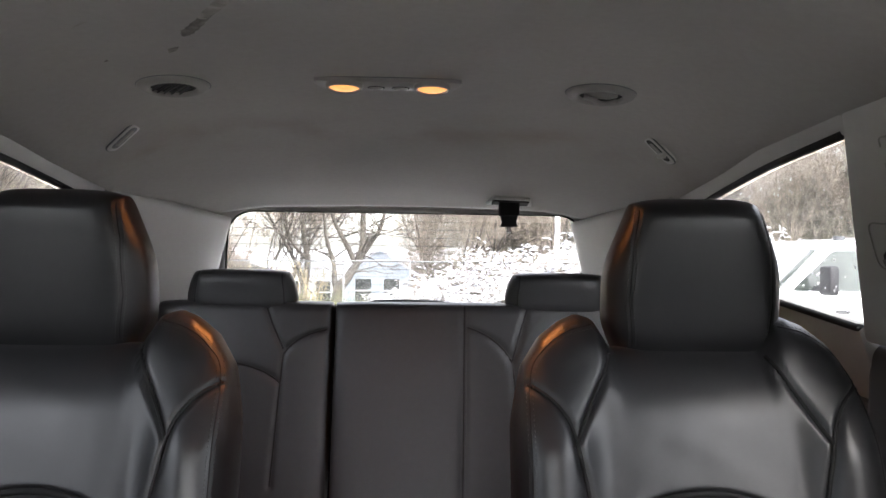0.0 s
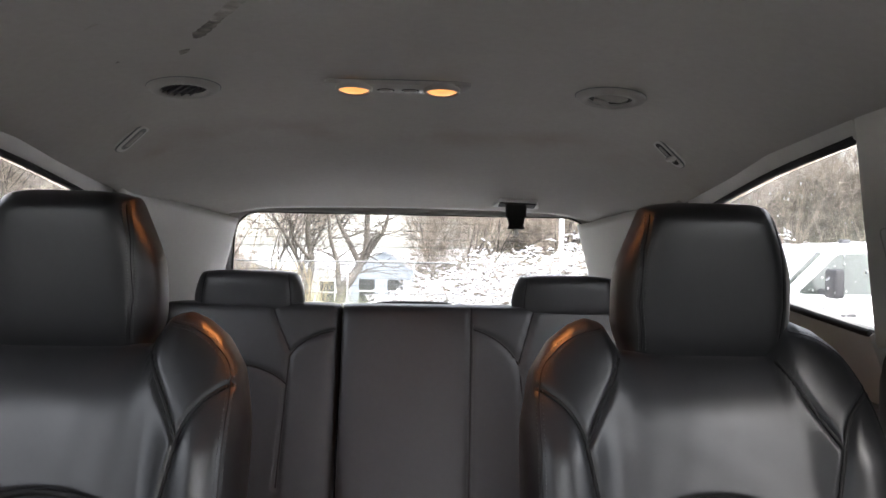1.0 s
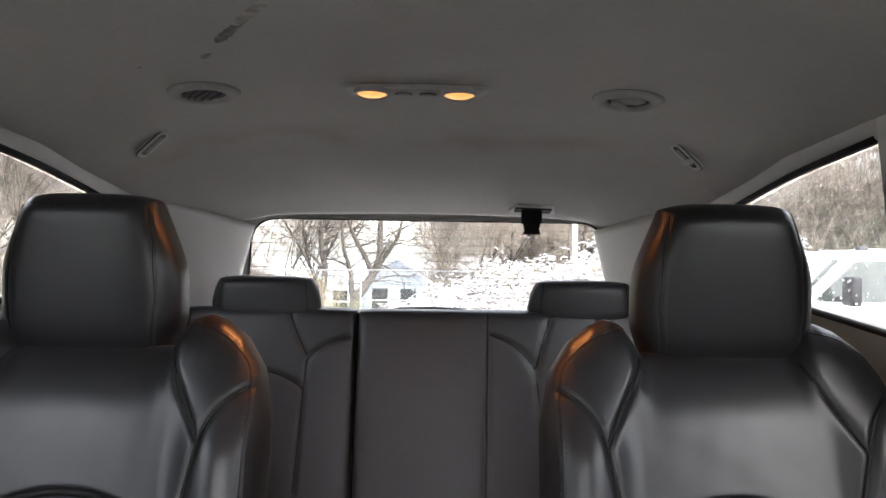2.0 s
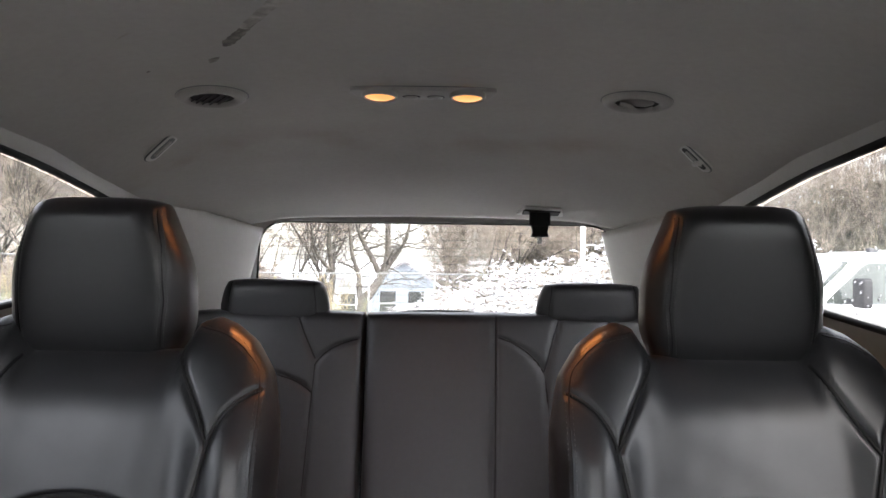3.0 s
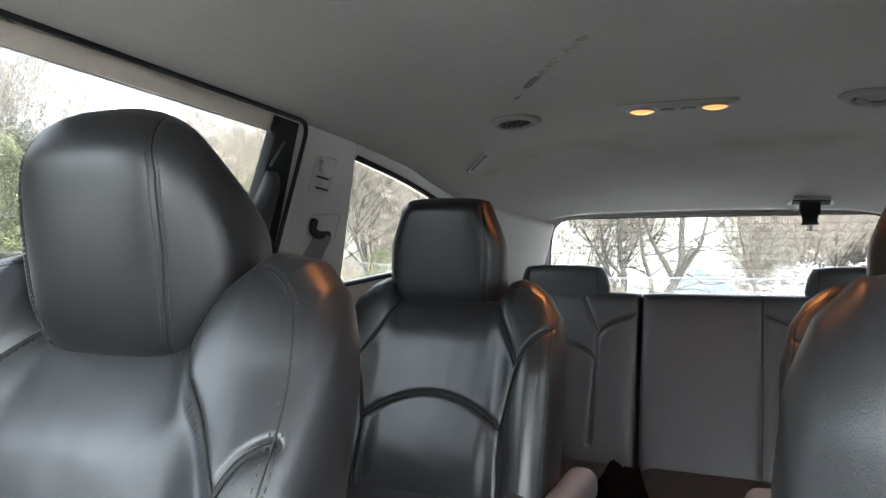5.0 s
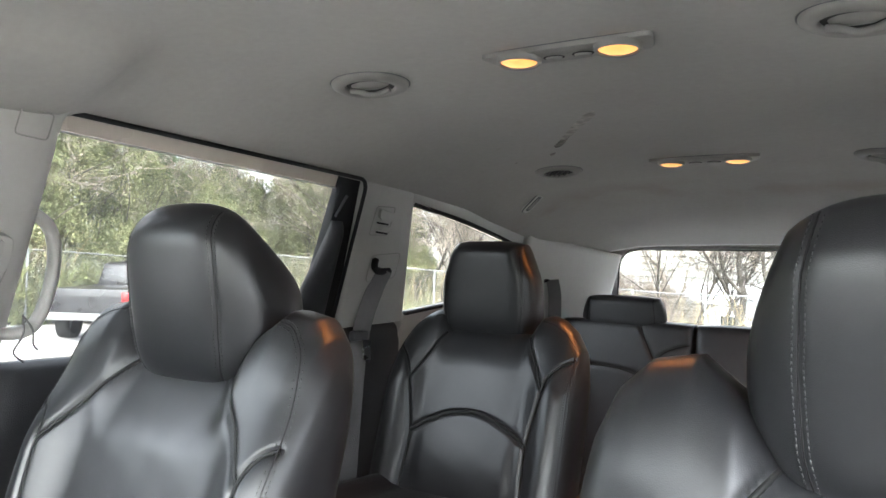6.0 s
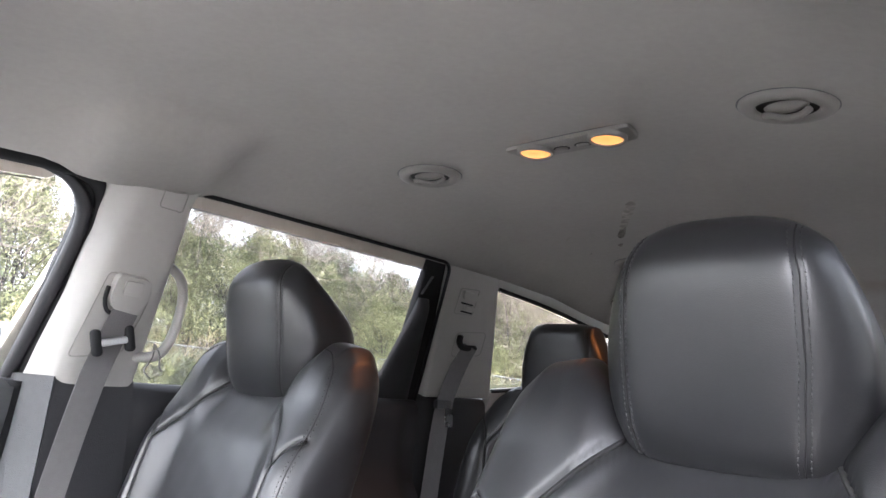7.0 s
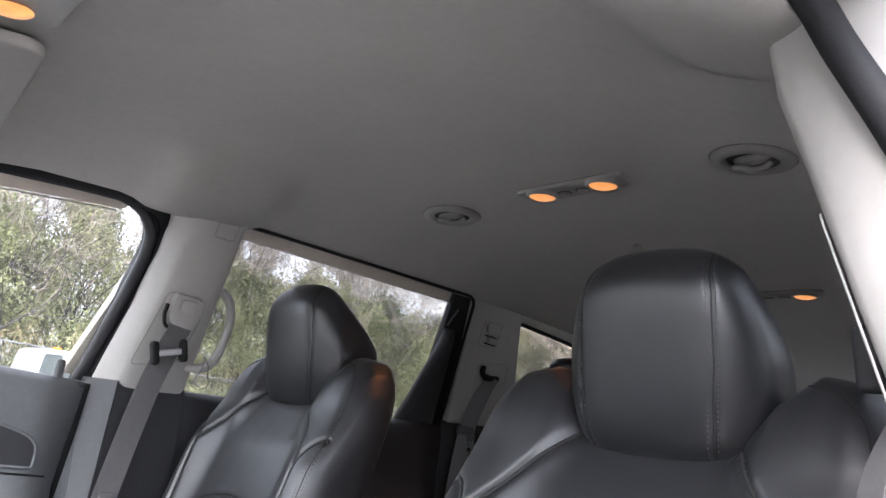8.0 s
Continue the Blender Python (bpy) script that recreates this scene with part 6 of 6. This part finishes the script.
# brambles along the fence
br = []
for i in range(1500):
    x, y = rng.uniform(-20.5, -18.9), rng.uniform(-7, 12)
    if i > 900:
        x = rng.uniform(-18, -3)
        y = 17.2 + (x + 18.6) * 0.272 + rng.uniform(0.2, 2.0)
    p = Vector((x, y, ground_z(x, y) - 0.05))
    dx, dy, h = rng.gauss(0.2, 0.5), rng.gauss(0, 0.7), rng.uniform(0.8, 2.7)
    br.append(tube_data([p, p + Vector((dx * 0.2, dy * 0.2, h * 0.6)), p + Vector((dx * 0.6, dy * 0.6, h)), p + Vector((dx * 1.2, dy * 1.2, h * 0.8))], [0.012, 0.01, 0.008, 0.004], 3))
# low tangle on both sides of the fence behind the car
rg = np.random.RandomState(77)
fx = rg.uniform(-19, -1.5, 900)
fy = 16 + (fx + 18.6) * 0.272 + rg.uniform(-2.2, 3.0, 900)
roots = np.stack([fx, fy, np.array([ground_z(a, b) for a, b in zip(fx, fy)])], -1)
tangle = [slivers(roots, 26000, 78, 0.5, 1.9, 0.012, 1.1)]
# leafy growth through the fence by the evergreens
sx, sy = rg.uniform(-19.9, -18.5, 1200), rg.uniform(-8, 16, 1200)
roots = np.stack([sx, sy, np.array([ground_z(a, b) for a, b in zip(sx, sy)]) + rg.uniform(0, 1.5, 1200)], -1)
tangle.append(slivers(roots, 42000, 79, 0.12, 0.5, 0.03, 0.5))
joined("undergrowth", tangle, LEAF, "olive and straw coloured undergrowth by the fence", "undergrowth")
STRAW = material("straw_stems", (0.42, 0.34, 0.19), 0.9, vary=0.25, rand=-0.3)
joined("brambles", [(np.array([tuple(q) for q in v]), f) for v, f in br], STRAW, "dry straw coloured brambles along the fence", "brambles")


def snow_bush(label, seed, at, radius, height):
    """Arching twigs with snow lying on them."""
    rg = random.Random(seed)
    b = thing("snowy_bush", label, "bush", "snowy bushes", (at[0], at[1], ground_z(*at)))
    tw, sn = [], []
    for i in range(150):
        a, r = rg.uniform(0, 6.283), radius * math.sqrt(rg.random())
        h = height * (1 - 0.55 * (r / radius) ** 2) * rg.uniform(0.75, 1.08)
        q = Vector((math.cos(a) * r, math.sin(a) * r, h))
        pts = [Vector((q.x * 0.3, q.y * 0.3, -0.1)), Vector((q.x * 0.55, q.y * 0.55, h * 0.6)), Vector((q.x * 0.85, q.y * 0.85, h * 0.96)), q]
        tw.append(tube_data(pts, [0.02, 0.014, 0.01, 0.005], 3))
        for k in range(34):
            c = q + Vector((rg.gauss(0, 0.2), rg.gauss(0, 0.2), rg.gauss(-0.16, 0.14)))
            e = c + Vector((rg.gauss(0, 0.08), rg.gauss(0, 0.08), rg.gauss(0, 0.03)))
            if k % 4 == 0:
                tw.append(tube_data([pts[2], c, e], [0.008, 0.006, 0.003], 3))
            m = c.lerp(e, 0.5) + Vector((0, 0, 0.015))
            w = rg.uniform(0.006, 0.018)
            sn.append(tube_data([c, m, e], [w * 0.4, w, w * 0.4], 3, flat=0.9, up=(0, 0, 1)))
    tagged(mesh("twigs", *merged(tw), TWIG, b, "brown twigs"), kind="stuff")
    tagged(mesh("snow_load", *merged(sn), SNOW, b, "clumps of fresh snow"), kind="stuff")
    return b


bush = snow_bush("wide bush bent under fresh snow", 4, (2.2, 12.0), 1.5, 2.1)
copies(bush, [(3.6, 12.6, 1.2), (1.4, 13.2, 1.04), (0.8, 12.8, 0.78), (1.9, 11.0, 0.8), (4.6, 13.4, 1.2), (0.3, 14.5, 0.85), (5.6, 13.5, 1.3), (-0.5, 15.5, 0.7)])


def drift(at, rx, ry, h, seed, label):
    def f(u, v):
        r = min(1.0, v)
        x, y = math.cos(u) * r * rx, math.sin(u) * r * ry
        z = h * max(0.0, 1 - r * r) ** 0.7 * (1 + 0.35 * noise.fractal(Vector((x * 0.9 + seed, y * 0.9, 0)), 1, 2, 4)) - 0.1
        return (x, y, z)
    dv, df = grid(f, [6.2832 * i / 40 for i in range(41)], [i / 14 for i in range(15)])
    ob = mesh("snow_bank", dv, df, SNOW)
    ob.location = (at[0], at[1], ground_z(*at))
    return tagged(ob, label, "snow bank", "snow banks")


drift((1.2, 11.0), 2.6, 1.4, 0.75, 3, "lumpy bank of fresh snow behind the car")
drift((3.4, 12.8), 2.8, 1.6, 1.45, 9, "high bank of fresh snow by the bushes")
pole_t = thing("post", "plain white upright post among the bushes", "post", "", (2.95, 15.5, ground_z(2.95, 15.5)))
tube("post_shaft", [(0, 0, -0.1), (0, 0, 4.2)], 0.055, WHITE, pole_t, "", sides=12)


def wheel(parent, x, y, r, w, side):
    m = lathe([(r * 0.62, -w / 2), (r * 0.95, -w / 2), (r, -w * 0.3), (r, w * 0.3), (r * 0.95, w / 2), (r * 0.62, w / 2)], 28)
    ty = mesh("tyre", [(z, a, b) for a, b, z in m[0]], m[1], TYRE, parent, "black tyre")
    ty.location = (x, y, r)
    sp = []
    for i in range(6):
        a = i * math.pi / 3
        c, s_ = math.cos(a), math.sin(a)
        sp.append(tube_data([(side * w * 0.42, 0.03 * c, 0.03 * s_), (side * w * 0.40, r * 0.6 * c, r * 0.6 * s_)], [0.04, 0.045], 5))
    hub = lathe([(r * 0.64, -w * 0.45), (r * 0.58, -w * 0.2), (0.001, -w * 0.2)], 24)
    sp.append(([(-side * z, a, b) for a, b, z in hub[0]], hub[1]))
    mesh("rim", *merged(sp), STEEL, ty, "grey spoked rim")
    return ty


def pickup(label, paint, at, yaw, glassmat, height=1.0, snow=False, beacon=False):
    """A crew cab truck facing +y."""
    t = thing("pickup_truck", label, "pickup truck", "parked trucks")
    H = height
    body = [(-2.75, 0.55), (-2.75, 1.28), (-0.55, 1.30), (-0.55, 1.32), (1.30, 1.32), (1.45, 1.25), (2.55, 1.16), (2.75, 1.0), (2.78, 0.55)]
    bm = prism_bm([(-0.95, y, z * H) for y, z in body], (1.9, 0, 0), 0.07, 3)
    part("body", bm, paint, t, "painted lower body and hood", True, 35)
    cab = [(-0.50, 1.28), (-0.42, 1.86), (-0.25, 1.92), (0.50, 1.92), (0.72, 1.86), (1.40, 1.28)]
    bm = prism_bm([(-0.86, y, z * H) for y, z in cab], (1.72, 0, 0), 0.06, 3)
    for v in bm.verts:
        v.co.x *= 1 - 0.14 * max(0, (v.co.z / H - 1.3)) / 0.6
    part("cab", bm, paint, t, "painted crew cab", True, 35)
    for s in (-1, 1):
        sx = lambda z: s * 0.868 * (1 - 0.14 * (z - 1.3) / 0.6)
        for pane in ([(-0.40, 1.36), (-0.33, 1.80), (0.02, 1.82), (0.02, 1.36)], [(0.08, 1.36), (0.08, 1.82), (0.62, 1.80), (1.16, 1.36)]):
            pl2 = prism_bm([(sx(z) - s * 0.004, y, z * H) for y, z in rounded(pane, 0.05)], (s * 0.012, 0, 0))
            part("side_window", pl2, glassmat, t, "car side window")
        for q in (-0.03, 1.06):
            tube("door_gap", [(s * 0.953, q, 0.62 * H), (s * 0.953, q, 1.26 * H)], 0.006, SEAM, t, "dark door gap", sides=4)
        for q in (-0.05, 0.82):
            part("door_handle", box_bm((s * 0.955 - 0.02, q - 0.32, 1.12 * H), (s * 0.955 + 0.02, q - 0.14, 1.16 * H), 0.01), DARK, t, "dark door handle", True)
        mir = part("mirror", box_bm((s * 1.16 - 0.12, 0.82, 1.33 * H), (s * 1.16 + 0.12, 0.94, 1.64 * H), 0.035, 3), DARK2, t, "large grey towing mirror", True)
        part("mirror_arm", box_bm((min(s * 0.88, s * 1.1), 0.86, 1.36 * H), (max(s * 0.88, s * 1.1), 0.92, 1.42 * H), 0.012), DARK, mir, "", True)
        for wy in (-1.75, 1.85):
            wheel(t, s * 0.86, wy, 0.41 * H, 0.27, s)
            arch = [(s * 0.955, wy + 0.50 * math.cos(a), 0.42 * H + 0.50 * H * math.sin(a)) for a in [math.pi * i / 12 for i in range(13)]]
            tube("wheel_arch", arch, 0.03, DARK, t, "dark wheel arch lip", sides=6)
        part("tail_light", box_bm((s * 0.88 - 0.08, -2.79, 0.9 * H), (s * 0.88 + 0.08, -2.72, 1.22 * H), 0.02), RED, t, "red tail light", True)
        part("headlight", box_bm((s * 0.75 - 0.16, 2.68, 0.86 * H), (s * 0.75 + 0.16, 2.79, 1.02 * H), 0.03), PALEGLASS, t, "clear headlight", True)
    part("windscreen", prism_bm([(-0.72, 0.80, 1.80 * H), (0.72, 0.80, 1.80 * H), (0.80, 1.32, 1.36 * H), (-0.80, 1.32, 1.36 * H)], (0, 0.02, 0.02)), glassmat, t, "sloping windscreen")
    part("bumper", box_bm((-0.93, 2.70, 0.50 * H), (0.93, 2.86, 0.70 * H), 0.05), STEEL, t, "grey steel bumper", True)
    part("rear_bumper", box_bm((-0.93, -2.86, 0.55 * H), (0.93, -2.72, 0.72 * H), 0.04), STEEL, t, "grey steel bumper", True)
    if snow:
        def f(u, v):
            return (u * 0.78, -0.30 + 0.75 * v, H * 1.905 + 0.03 * (1 - u ** 6) * (1 - (2 * v - 1) ** 6) * (1 + noise.noise(Vector((u * 3, v * 4, 1)))))
        mesh("roof_snow", *grid(f, [i / 12 - 1 for i in range(25)], [i / 16 for i in range(17)]), SNOW, t, "thin snow on the roof")
        def g(u, v):
            return (u * 0.88, 1.45 + 1.1 * v, H * (1.255 - 0.09 * v) + 0.035 * (1 - u ** 6) * (1 - (2 * v - 1) ** 6) * (1 + noise.noise(Vector((u * 3, v * 4, 5)))))
        mesh("hood_snow", *grid(g, [i / 12 - 1 for i in range(25)], [i / 16 for i in range(17)]), SNOW, t, "thin snow on the hood")
        def wsn(u, v):
            y, z = 1.33 - 0.54 * v, 1.34 + 0.46 * v
            k = 0.035 * (1 - abs(u) ** 5) * (1 - (2 * v - 1) ** 8) * (1 + 0.5 * noise.noise(Vector((u * 3, v * 4, 9))))
            return (u * (0.77 - 0.09 * v), y + 0.02 + k * 0.7, (z + 0.02 + k * 0.7) * H)
        mesh("windscreen_snow", *grid(wsn, [i / 12 - 1 for i in range(25)], [i / 16 for i in range(17)]), SNOW, t, "snow over the windscreen")
        part("roof_marker", box_bm((-0.5, 0.30, 1.91 * H), (-0.40, 0.42, 1.97 * H), 0.015), DARK, t, "dark roof marker", True)
    if beacon:
        part("beacon", box_bm((-0.1, 0.05, 1.91 * H), (0.1, 0.2, 1.99 * H), 0.03), AMBER, t, "amber roof lamp", True)
    t.matrix_world = pose(at[0], at[1], ground_z(*at), 0, 0, yaw)
    return t


pickup("white pickup truck dusted with snow beside the car", WHITE, (5.68, 9.56), 90, PALEGLASS, 1.10, snow=True)
pickup("black pickup truck parked along the fence", BLACKP, (-16.1, 11.5), 31, TINT, 0.95)
pickup("pale silver pickup truck parked along the fence", SILVER, (-16.8, 3.75), 4, PALEGLASS, 0.97, beacon=True)


def house(label, at, yaw, w, d, h, wall, roof_h):
    hs = thing("house", label, "house", "houses", (at[0], at[1], ground_z(*at)))
    part("wall", prism_bm([(-w / 2, -d / 2, 0), (w / 2, -d / 2, 0), (w / 2, -d / 2, h), (0, -d / 2, h + roof_h), (-w / 2, -d / 2, h)], (0, d, 0)), wall, hs, "painted board siding")
    for s in (-1, 1):
        e = Vector((s * (w / 2 + 0.3), 0, h - 0.3 * roof_h / (w / 2)))
        part("roof", prism_bm([(0, -d / 2 - 0.25, h + roof_h + 0.02), (0, d / 2 + 0.25, h + roof_h + 0.02), (e.x, d / 2 + 0.25, e.z), (e.x, -d / 2 - 0.25, e.z)], (0, 0, 0.14)), SNOW, hs, "snow covered roof")
    for x in (-w * 0.25, w * 0.2):
        wi = part("window", box_bm((x - 0.4, -d / 2 - 0.03, 1.25), (x + 0.4, -d / 2 + 0.05, 2.45), 0.01), TINT, hs, "dark window")
        part("window_frame", prism_bm([(x - 0.46, -d / 2 - 0.05, 1.81), (x + 0.46, -d / 2 - 0.05, 1.81), (x + 0.46, -d / 2 - 0.05, 1.89), (x - 0.46, -d / 2 - 0.05, 1.89)], (0, 0.03, 0)), SIDING, wi, "white frame bar")
    part("door", box_bm((w * 0.36, -d / 2 - 0.04, 0.0), (w * 0.36 + 0.9, -d / 2 + 0.05, 2.05), 0.01), WHITE, hs, "white door")
    hs.rotation_euler = (0, 0, radians(yaw))
    return hs


house("small pale blue house with a snowy gable roof", (-2.3, 40), 6, 3.2, 5.0, 2.85, BLUESIDE, 1.05)
house("white house with dark windows and snowy roof", (-5.8, 44), -4, 4.0, 7.0, 2.6, SIDING, 0.9)
